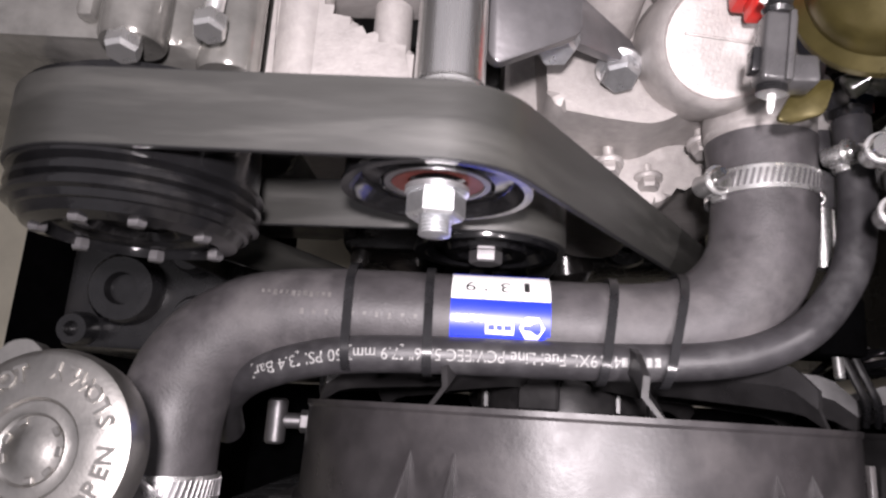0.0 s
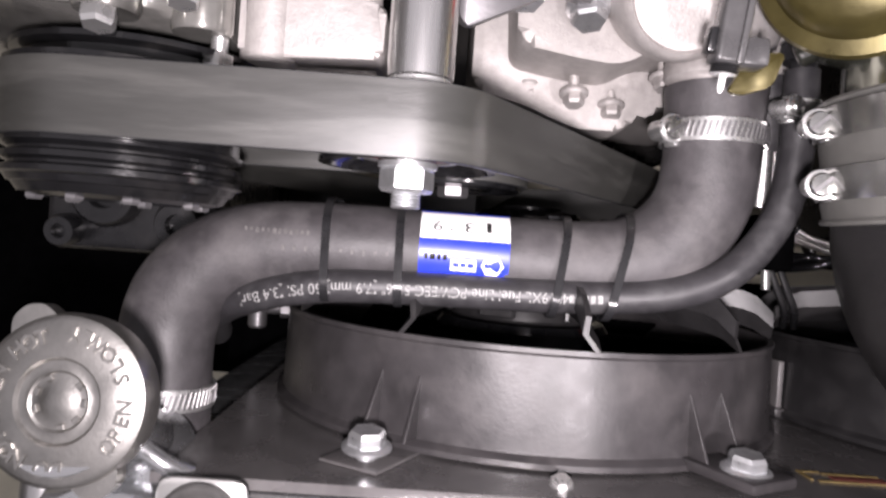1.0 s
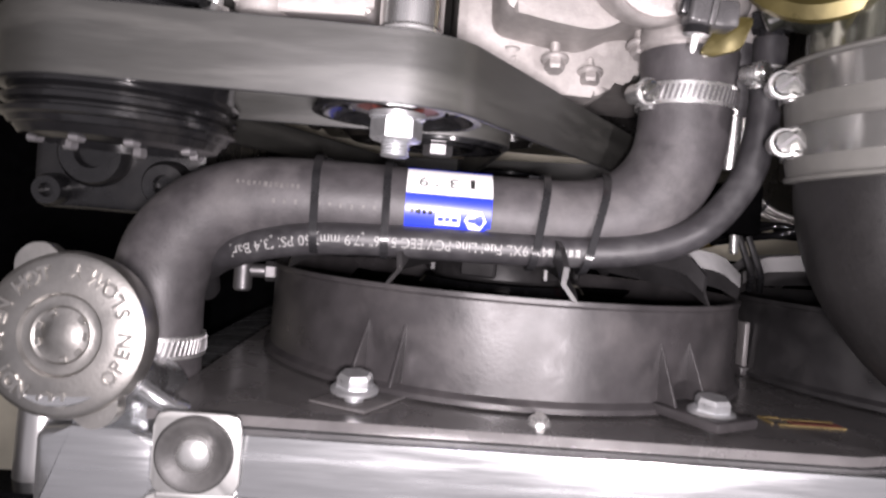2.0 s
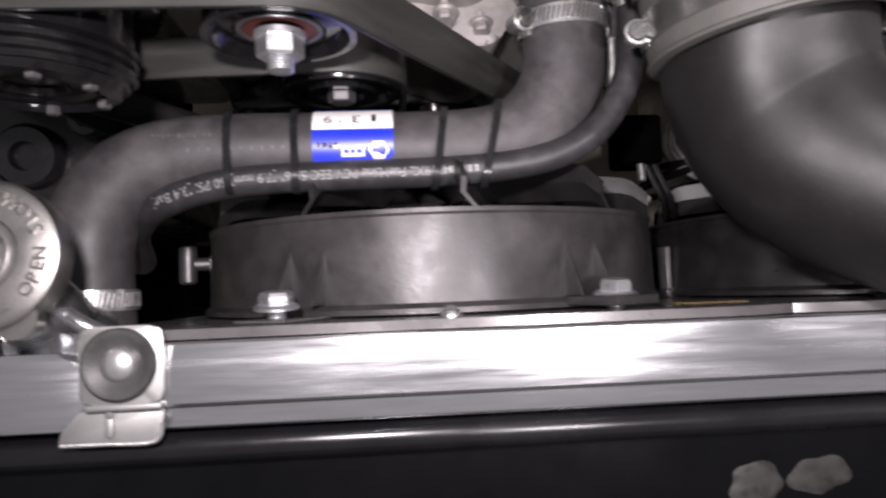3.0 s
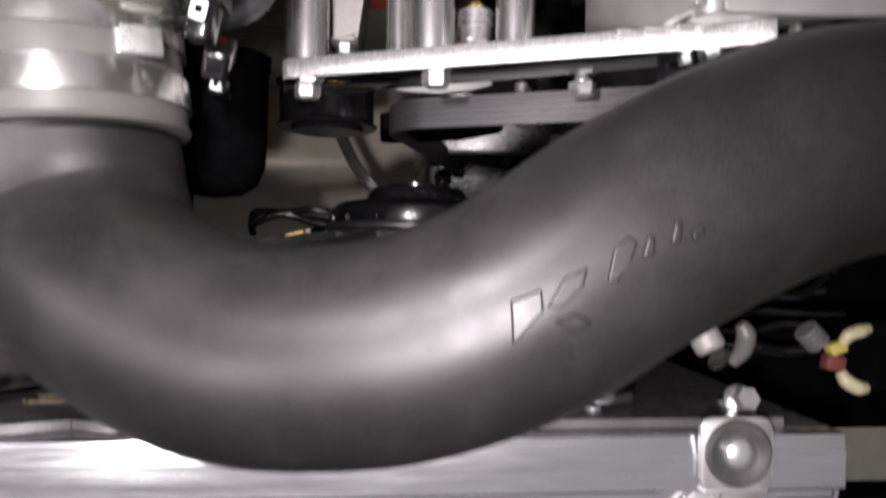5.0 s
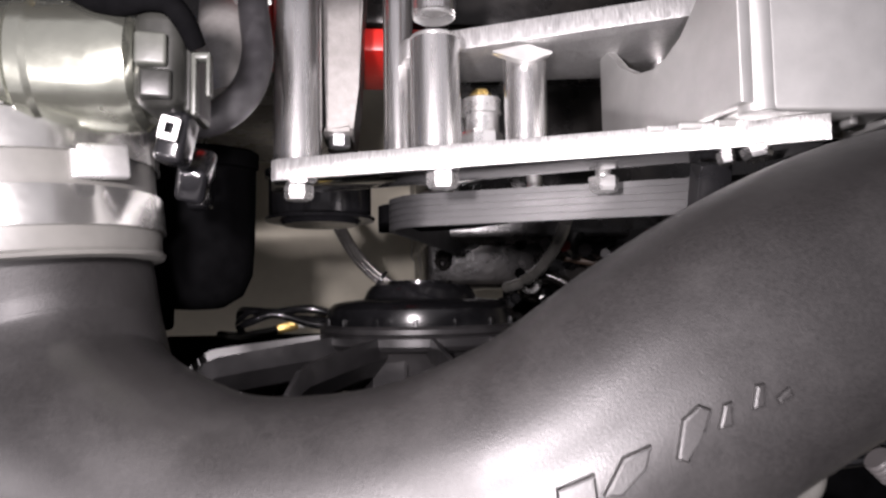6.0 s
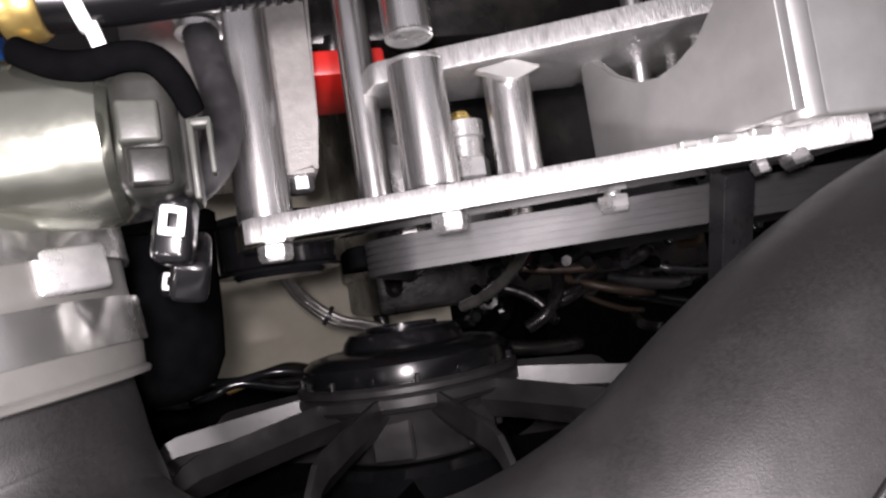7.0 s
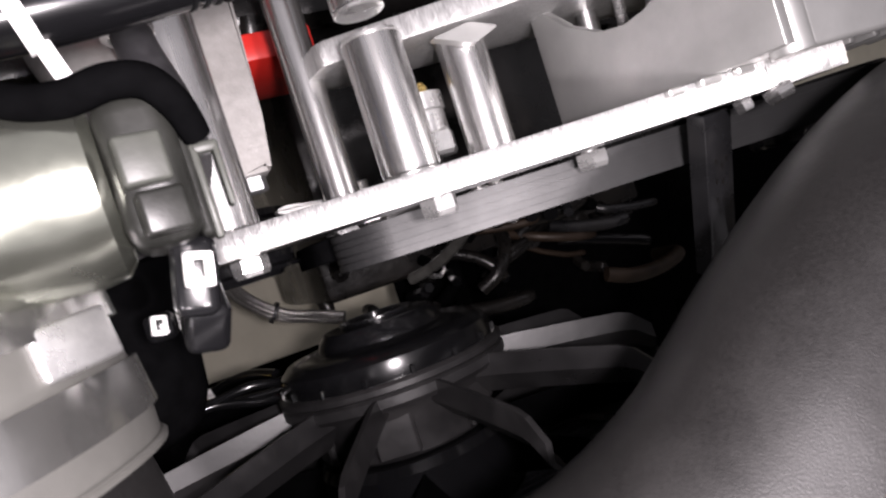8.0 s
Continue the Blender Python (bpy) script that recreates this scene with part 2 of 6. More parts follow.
def lathe(profile, p=(0, 0, 0), d=(0, 0, 1), seg=40, closed=False, spin=0.0):
    """A turned solid: (radius, height) along d from p. closed: the profile is a ring's section."""
    bm = bmesh.new()
    rings = []
    for r, h in profile:
        if r < 1e-6:
            rings.append([bm.verts.new((0, 0, h))])
        else:
            rings.append([bm.verts.new((r * math.cos(2 * math.pi * i / seg), r * math.sin(2 * math.pi * i / seg), h)) for i in range(seg)])
    pairs = list(zip(rings, rings[1:])) + ([(rings[-1], rings[0])] if closed else [])
    for a, b in pairs:
        for i in range(seg):
            j = (i + 1) % seg
            quad = [a[i % len(a)], a[j % len(a)], b[j % len(b)], b[i % len(b)]]
            quad = list(dict.fromkeys(quad))
            if len(quad) > 2:
                bm.faces.new(quad)
    if not closed:
        for ring in (rings[0], rings[-1]):
            if len(ring) > 2:
                bm.faces.new(ring)
    return moved(bm, aim(p, d, spin))


def rod(p, q, r, seg=24, bev=0.0012):
    """A round bar from p to q with eased ends."""
    p, q = Vector(p), Vector(q)
    n = (q - p).length
    return lathe([(0, 0), (r - bev, 0), (r, bev), (r, n - bev), (r - bev, n), (0, n)], p, q - p, seg)


def smooth_path(pts, steps=8, closed=False):
    """Catmull-Rom through the points."""
    pts = [Vector(p) for p in pts]
    n = len(pts)
    out = []
    for i in range(n if closed else n - 1):
        a, b, c, d = (pts[(i + k) % n] if closed else pts[min(max(i + k, 0), n - 1)] for k in (-1, 0, 1, 2))
        for s in range(steps):
            t = s / steps
            out.append(0.5 * (2 * b + (c - a) * t + (2 * a - 5 * b + 4 * c - d) * t * t + (3 * b - a - 3 * c + d) * t ** 3))
    if not closed:
        out.append(pts[-1])
    return out


def frames_along(path, closed=False):
    n = len(path)
    tans = [((path[(i + 1) % n] if closed or i < n - 1 else path[i]) - (path[i - 1] if closed or i > 0 else path[i])).normalized() for i in range(n)]
    side = tans[0].orthogonal().normalized()
    if abs(tans[0].z) < 0.9:
        side = tans[0].cross(Vector((0, 0, 1))).normalized()
    out = []
    for t in tans:
        side = (side - t * side.dot(t)).normalized()
        out.append((t, side, t.cross(side)))
    return out


def tube(pts, r, seg=24, steps=8, closed=False, smooth=True):
    """A round hose through pts; r: one radius, or one for each point."""
    path = smooth_path(pts, steps, closed) if smooth else [Vector(p) for p in pts]
    n = len(path)
    if hasattr(r, "__len__"):
        k = len(r) - 1
        radii = [float(np.interp(i * k / (n - 1), range(k + 1), r)) for i in range(n)]
    else:
        radii = [r] * n
    bm = bmesh.new()
    rings = []
    for p, (t, a, b), rad in zip(path, frames_along(path, closed), radii):
        rings.append([bm.verts.new(p + rad * (math.cos(2 * math.pi * i / seg) * a + math.sin(2 * math.pi * i / seg) * b)) for i in range(seg)])
    for u, w in list(zip(rings, rings[1:])) + ([(rings[-1], rings[0])] if closed else []):
        for i in range(seg):
            bm.faces.new((u[i], u[(i + 1) % seg], w[(i + 1) % seg], w[i]))
    if not closed:
        bm.faces.new(rings[0])
        bm.faces.new(rings[-1])
    return bm


def prism(poly, y0, y1, bev=0.0015, plane="xz"):
    """A flat outline with thickness: (x, z) along y, (x, y) along z, or (y, z) along x."""
    put = {"xz": lambda a, b, h: (a, h, b), "xy": lambda a, b, h: (a, b, h), "yz": lambda a, b, h: (h, a, b)}[plane]
    bm = bmesh.new()
    lo, hi = [bm.verts.new(put(a, b, y0)) for a, b in poly], [bm.verts.new(put(a, b, y1)) for a, b in poly]
    caps = [bm.faces.new(lo), bm.faces.new(hi)]
    n = len(poly)
    for i in range(n):
        bm.faces.new((lo[i], lo[(i + 1) % n], hi[(i + 1) % n], hi[i]))
    if bev:
        rims = list({e for f in caps for e in f.edges})
        bmesh.ops.bevel(bm, geom=rims, offset=bev, segments=2, affect="EDGES", profile=0.5)
    return bm


def rounded(poly, r, n=5):
    """Rounds the corners of a flat outline."""
    out = []
    k = len(poly)
    for i in range(k):
        p, a, b = Vector(poly[i]), Vector(poly[i - 1]), Vector(poly[(i + 1) % k])
        u, w = (a - p), (b - p)
        e = min(r, u.length * 0.45, w.length * 0.45)
        s, t = p + u.normalized() * e, p + w.normalized() * e
        for j in range(n + 1):
            f = j / n
            out.append(tuple((1 - f) ** 2 * s + 2 * f * (1 - f) * p + f * f * t))
    return out


def arc2(cx, cz, r, a0, a1, n=16):
    return [(cx + r * math.cos(radians(a0 + (a1 - a0) * i / n)), cz + r * math.sin(radians(a0 + (a1 - a0) * i / n))) for i in range(n + 1)]


def strip(path, y0, y1, thick, closed=True, ribs=0, depth=0.0018):
    """A belt along an (x, z) path, from y0 to y1, with ribs on its outer side if wanted."""
    n = len(path)
    outer, inner = [], []
    for i in range(n):
        a, b = Vector(path[i - 1] if closed or i else path[0]), Vector(path[(i + 1) % n] if closed or i < n - 1 else path[-1])
        t = (b - a).normalized()
        outer.append(Vector((-t.y, t.x)))
    section = [(y0, 0.0), (y0, thick)]
    if ribs:
        w = (y1 - y0) / ribs
        for k in range(ribs):
            section += [(y0 + w * (k + 0.12), thick + depth), (y0 + w * (k + 0.62), thick + depth), (y0 + w * (k + 0.8), thick), (y0 + w * (k + 0.95), thick)]
    section += [(y1, thick), (y1, 0.0)]
    bm = bmesh.new()
    rows = []
    for p, o in zip(path, outer):
        rows.append([bm.verts.new((p[0] + o.x * h, y, p[1] + o.y * h)) for y, h in section])
    k = len(section)
    for i in range(n if closed else n - 1):
        a, b = rows[i], rows[(i + 1) % n]
        for j in range(k):
            bm.faces.new((a[j], a[(j + 1) % k], b[(j + 1) % k], b[j]))
    if not closed:
        bm.faces.new(rows[0])
        bm.faces.new(rows[-1])
    return bm


def around(wheels, n=24):
    """A taut loop round wheels (x, z, r), given clockwise as seen from the front, all on its inside."""
    pts = []
    k = len(wheels)
    angles = []
    for i in range(k):
        (x0, z0, r0), (x1, z1, r1) = wheels[i], wheels[(i + 1) % k]
        d = Vector((x1 - x0, z1 - z0))
        turn = math.atan2(d.y, d.x) + math.acos(max(-1, min(1, (r0 - r1) / d.length)))
        angles.append(turn)
    for i in range(k):
        x, z, r = wheels[i]
        a0, a1 = angles[i - 1], angles[i]
        while a1 > a0:
            a1 -= 2 * math.pi
        m = max(2, int(n * (a0 - a1) / math.pi))
        pts += [(x + r * math.cos(a0 + (a1 - a0) * j / m), z + r * math.sin(a0 + (a1 - a0) * j / m)) for j in range(m + 1)]
    return pts


# ---- bolts and clamps, each built once ----
BOLTS = {}


def hex_bolt(p, d, af=0.016, h=0.0085, shank=0.02, washer=0.0115, spin=0.0, mat="zinc",
             label="zinc-plated hex bolt with a round flange", group="hex bolts"):
    """A hex head that points along d, its seat at p."""
    key = (af, h, shank, washer, mat, label)
    m = aim(V(p), d, spin)
    if key in BOLTS:
        return copy_thing(BOLTS[key], m)
    ob = thing("bolt", label, "bolt", (0, 0, 0), group)
    r = af / 2 / math.cos(radians(30))
    part("head", lathe([(0, 0.0002), (r * 0.97, 0.0002), (r, 0.001), (r, h - 0.0022), (r * 0.86, h), (0, h - 0.0004)], seg=6), mat, ob, sharp=20)
    if washer:
        part("washer", lathe([(0, -0.001), (washer, -0.001), (washer, 0.0004), (washer * 0.82, 0.002), (0, 0.002)], seg=28), mat, ob)
    rings = [(0, -shank)]
    n = max(4, int(shank / 0.0016))
    for i in range(n):
        z = -shank + shank * i / n
        rings += [(af * 0.27, z), (af * 0.31, z + shank / n / 2)]
    rings.append((af * 0.3, 0))
    part("shank", lathe(rings, seg=16), mat, ob)
    ob.matrix_basis = m
    BOLTS[key] = ob
    return ob


def worm_clamp(name, p, d, r, width, screw_at, label, slots=True, screw=1.0):
    """A slotted steel band round an axis d at p, with its screw housing at the angle screw_at from the axis's side."""
    ob = thing(name, label, "hose clamp", p, "hose clamps")
    p, d = Vector(p), Vector(d).normalized()
    part("band", lathe([(r, -width / 2), (r + 0.0012, -width / 2), (r + 0.0012, width / 2), (r, width / 2)], p, d, 72, closed=True), "steel" if slots else "band", ob)
    m = aim(p, d)
    if slots:
        bm = bmesh.new()
        for k in range(34):
            a = 2 * math.pi * k / 60 + radians(screw_at) + 0.35
            b = box(-0.0007, 0.0007, -0.0003, 0.0003, -width * 0.34, width * 0.34, 0)
            bm = merge(bm, moved(b, m @ Matrix.Rotation(a, 4, "Z") @ Matrix.Translation((r + 0.0014, 0, 0)) @ Matrix.Rotation(radians(90), 4, "Z") @ Matrix.Rotation(radians(14), 4, "Y")))
        part("slotting", bm, "bracket", ob, "pressed slots in the band")["kind"] = "stuff"
    hub = m @ Matrix.Rotation(radians(screw_at), 4, "Z") @ Matrix.Translation((r + 0.005 * screw, 0, 0)) @ Matrix.Rotation(radians(-90), 4, "X")
    part("housing", moved(merge(lathe([(0, -0.009), (0.0052, -0.009), (0.0058, -0.008), (0.0058, 0.004), (0, 0.004)], seg=20),
                                box(-0.0062, -0.002, -0.0062, 0.0062, -0.0085, 0.0035, 0.001)), hub @ Matrix.Scale(screw, 4)), "steel", ob)
    part("saddle", moved(box(-0.0068, -0.0040, -0.0088, 0.0088, -0.0060, 0.0030, 0.0008), hub @ Matrix.Scale(screw, 4)), "steel", ob, "pressed saddle of the screw housing")
    part("collar", moved(lathe([(0.0055, 0.0036), (0.0078, 0.0040), (0.0082, 0.0050), (0.0078, 0.0060), (0.0055, 0.0062)], seg=28, closed=True), hub @ Matrix.Scale(screw, 4)), "steel", ob, "rolled collar under the screw head")
    scr = part("screw", moved(lathe([(0, 0.0045), (0.0060, 0.0045), (0.0064, 0.0055), (0.0064, 0.0082), (0.0055, 0.0096), (0.0030, 0.0100), (0, 0.0100)], seg=24), hub @ Matrix.Scale(screw, 4)), "band", ob, "round slotted screw head")
    part("slot", moved(box(-0.0056, 0.0056, -0.0009, 0.0009, 0.0094, 0.01015, 0), hub @ Matrix.Scale(screw, 4) @ Matrix.Rotation(radians(35), 4, "Z")), "bracket", scr)
    return ob


def spacer_tube(x, y0, y1, z, r, label):
    """A turned tube along y with a narrow chamfered ring at each end."""
    ob = thing("spacer_tube", label, "spacer", (x, y0, z), "spacer tubes")
    part("barrel", rod((x, y0 + 0.0022, z), (x, y1 - 0.0022, z), r, 40, 0.0004), "turned", ob)
    for y in (y0, y1 - 0.0020):
        part("end_ring", lathe([(0, 0), (r - 0.0010, 0), (r - 0.0003, 0.0006), (r - 0.0003, 0.0016), (r - 0.0008, 0.0020), (0, 0.0020)], (x, y, z), (0, 1, 0), 40), "steel", ob, "faced end of the tube")
    return ob


# ---- the setting: a dim garage round the engine bay ----
def room():
    solo("floor", box(-3.5, 4.5, -3.5, 4.5, -0.30, -0.205, 0), "floor", "painted beige concrete garage floor", "floor", "structure")
    for name, b in (("wall_north", (-3.6, 4.6, 4.5, 4.62)), ("wall_south", (-3.6, 4.6, -3.62, -3.5)),
                    ("wall_west", (-3.62, -3.5, -3.5, 4.5)), ("wall_east", (4.5, 4.62, -3.5, 4.5))):
        solo(name, box(*b, -0.205, 3.2, 0), "wall", "plain grey garage wall in the dark", "wall", "structure")


room()


# ---- radiator with its top rail, side tank, inlet and core ----
def radiator():
    ob = thing("radiator", "silver aluminium radiator with a rounded top rail", "radiator", (0.35, 0.0, 0.25))
    rail = [(0.0126, 0.76), (0.0126, 0.8205), (0.0118, 0.8232), (0.0012, 0.8244), (-0.0008, 0.8245), (-0.0162, 0.8242), (-0.0176, 0.8230), (-0.0182, 0.8192),
            (-0.0192, 0.8182), (-0.0284, 0.8166), (-0.0297, 0.8152), (-0.0302, 0.8120), (-0.0302, 0.76)]
    part("top_rail", prism(rail, -0.006, 0.7500, 0.0006, "yz"), "alu", ob, "brushed aluminium top rail")
    tank = [(-0.072, -0.0265), (-0.0705, -0.0295), (-0.017, -0.0295), (-0.0145, -0.0265), (-0.0145, 0.004), (-0.0175, 0.0075), (-0.030, 0.0095), (-0.055, 0.0095), (-0.069, 0.0075), (-0.072, 0.003)]
    part("side_tank", prism(tank, 0.30, 0.818, 0.0045, "xy"), "alu", ob, "silver side tank under the filler neck")
    part("neck_base", lathe([(0, -0.03), (0.0235, -0.03), (0.0225, 0.0), (0.0195, 0.012), (0.0, 0.012)], (-0.044, 0.015, 0.790), (-0.02, 0.20, 0.97), 40), "alu", ob, "rounded base of the filler neck")
    part("side_tank", box(0.712, 0.7515, -0.0275, 0.0135, 0.30, 0.8185, 0.006, 4), "alu", ob)
    part("filler_neck", lathe([(0.019, 0), (0.021, 0.004), (0.0205, 0.03), (0.0205, 0.055), (0.026, 0.058), (0.026, 0.064), (0.018, 0.064), (0.018, 0.0)],
                              (-0.044, 0.020, 0.785), (-0.04, 0.48, 0.86), 36, closed=True), "alu", ob, "filler neck welded to the tank")
    part("overflow_nipple", tube([(-0.03, 0.03, 0.812), (-0.018, 0.022, 0.812), (-0.008, 0.016, 0.806)], 0.0045, 14), "alu", ob, "short bright overflow nipple")
    part("inlet", lathe([(0.021, -0.01), (0.021, 0.02), (0.019, 0.02), (0.019, -0.01)], (-0.047, 0.012, 0.73), (0, 1, 0), 32, closed=True), "alu", ob)
    part("weld_seam", tube([(-0.072, -0.0285, 0.79), (-0.05, -0.0295, 0.789), (-0.02, -0.0285, 0.79)], 0.002, 8), "alu", ob)
    # core: flat tubes across, folded fins between them
    bm = bmesh.new()
    rows = 46
    for i in range(rows):
        z = 0.30 + i * 0.010
        bm = merge(bm, box(-0.008, 0.711, -0.018, 0.004, z, z + 0.002, 0))
    part("core_tubes", bm, "fin", ob, "rows of flat radiator tubes")["kind"] = "stuff"
    bm = bmesh.new()
    for i in range(rows):
        z0 = 0.302 + i * 0.010
        n = 300
        prev = None
        for k in range(n + 1):
            x = -0.008 + 0.719 * k / n
            z = z0 + (0.0078 if k % 2 else 0.0002)
            pair = (bm.verts.new((x, -0.016, z)), bm.verts.new((x, 0.002, z)))
            if prev:
                bm.faces.new((prev[0], pair[0], pair[1], prev[1]))
            prev = pair
    part("core_fins", bm, "fin", ob, "folded cooling fins")["kind"] = "stuff"
    return ob


radiator()


def rail_bracket(x):
    """A bent mounting tab with a rubber bush, a domed bolt and a lip bent over the rail's flange."""
    ob = thing("radiator_bracket", "bent aluminium mounting tab with a dark rubber bush", "bracket", (x, 0.004, 0.825), "radiator mounting tabs")
    cy = 0.0042
    flat = rounded([(x - 0.0185, cy + 0.0178), (x + 0.0205, cy + 0.0178), (x + 0.0205, -0.0150), (x - 0.0185, -0.0150)], 0.0065)
    part("tab", prism(flat, 0.8250, 0.8276, 0.0009, "xy"), "sheet", ob)
    part("bend", box(x - 0.0165, x + 0.0190, -0.0180, -0.0145, 0.8190, 0.8272, 0.0012, 3), "sheet", ob, "short bend under the tab")
    lip = rounded([(x - 0.0190, -0.0165), (x + 0.0195, -0.0165), (x + 0.0150, -0.0345), (x - 0.0300, -0.0345), (x - 0.0310, -0.0300)], 0.005)
    part("lip", prism(lip, 0.8192, 0.8214, 0.0009, "xy"), "sheet", ob, "front lip with a bright cut edge")
    rim = [(x - 0.0295, -0.0338, 0.8220), (x - 0.008, -0.0340, 0.8222), (x + 0.0140, -0.0338, 0.8220), (x + 0.0178, -0.0250, 0.8220)]
    part("lip_edge", tube(rim, 0.0011, 8, 5), "plate", ob, "bright turned-up edge")
    part("pin", merge(box(x - 0.0085, x - 0.0045, -0.0310, -0.0215, 0.8212, 0.8242, 0.0010), rod((x - 0.0065, -0.0212, 0.8220), (x - 0.0065, -0.0180, 0.8228), 0.0022, 10, 0.0005)), "sheet", ob, "small bright locking pin")
    part("bush", lathe([(0.0078, 0.0010), (0.0160, 0.0), (0.0172, 0.0012), (0.0172, 0.0040), (0.0160, 0.0054), (0.0135, 0.0050), (0.0110, 0.0032), (0.0078, 0.0026)], (x + 0.0008, cy, 0.8274), (0, 0, 1), 48, closed=True), "bush", ob, "dark rubber bush with a dished face")
    part("bolt_head", lathe([(0, 0), (0.0084, 0), (0.0084, 0.0024), (0.0074, 0.0050), (0.0050, 0.0066), (0, 0.0072)], (x + 0.0008, cy, 0.8276), (0, 0, 1), 28), "steel", ob, "domed steel bolt head")
    return ob


rail_bracket(0.0035)
rail_bracket(0.6868)


def support_panel():
    ob = thing("radiator_support", "gloss black steel radiator support panel with a rolled bead", "panel", (0.35, -0.10, 0.78))
    prof = [(-0.0316, 0.770), (-0.0316, 0.7985), (-0.0520, 0.7995), (-0.20, 0.796), (-0.30, 0.785), (-0.30, 0.770)]
    part("panel", prism(prof, -0.35, 1.05, 0.001, "yz"), "panelblack", ob)
    part("bead", prism(arc2(-0.0410, 0.8040, 0.0085, -8, 188, 18), -0.35, 1.05, 0, "yz"), "paint", ob, "rolled bead along the panel's edge")
    for dx, dy in ((-0.021, -0.003), (0.015, 0.0)):
        blob = lathe([(0, 0), (0.0135, 0), (0.0115, 0.0006), (0.006, 0.0014), (0, 0.0016)], seg=28)
        for v in blob.verts:
            a = math.atan2(v.co.y, v.co.x)
            k = 1 + 0.14 * math.sin(2 * a + 60 * dx) + 0.08 * math.sin(5 * a + 200 * dx)
            v.co.x, v.co.y = v.co.x * k, v.co.y * k
        part("latch_pad", moved(blob, Matrix.Translation((0.346 + dx, -0.0745 + dy, 0.7988)) @ Matrix.Diagonal((1.25, 0.85, 1, 1))), "pad", ob, "worn pale metal pad")
    return ob


support_panel()


# ---- cooling fans on their shroud ----
def shroud():
    ob = thing("fan_shroud", "flat black fan shroud plate behind the radiator", "shroud", (0.35, 0.018, 0.3))
    for cx, cz, r in ((0.165, 0.604, 0.166), (0.531, 0.604, 0.166)):
        bm, n = bmesh.new(), 64
        x0, x1 = (cx - 0.189, 0.3478) if cx < 0.3 else (0.3482, cx + 0.204)
        outer = []
        for i in range(n):
            a = 2 * math.pi * (i + 0.5) / n
            c, s = math.cos(a), math.sin(a)
            k = min((x1 - cx) / c if c > 0 else (x0 - cx) / c, (0.814 - cz) / s if s > 0 else (0.31 - cz) / s)
            outer.append((cx + c * k, cz + s * k))
        inner = [(cx + r * math.cos(2 * math.pi * (i + 0.5) / n), cz + r * math.sin(2 * math.pi * (i + 0.5) / n)) for i in range(n)]
        rings = [[bm.verts.new((a, y, b)) for a, b in loop] for loop, y in ((outer, 0.0135), (outer, 0.0185), (inner, 0.0185), (inner, 0.0135))]
        for u, w in zip(rings, rings[1:] + rings[:1]):
            for i in range(n):
                bm.faces.new((u[i], u[(i + 1) % n], w[(i + 1) % n], w[i]))
        part("plate", bm, "shroudplate", ob, "glossy black shroud plate")
    return ob


shroud()


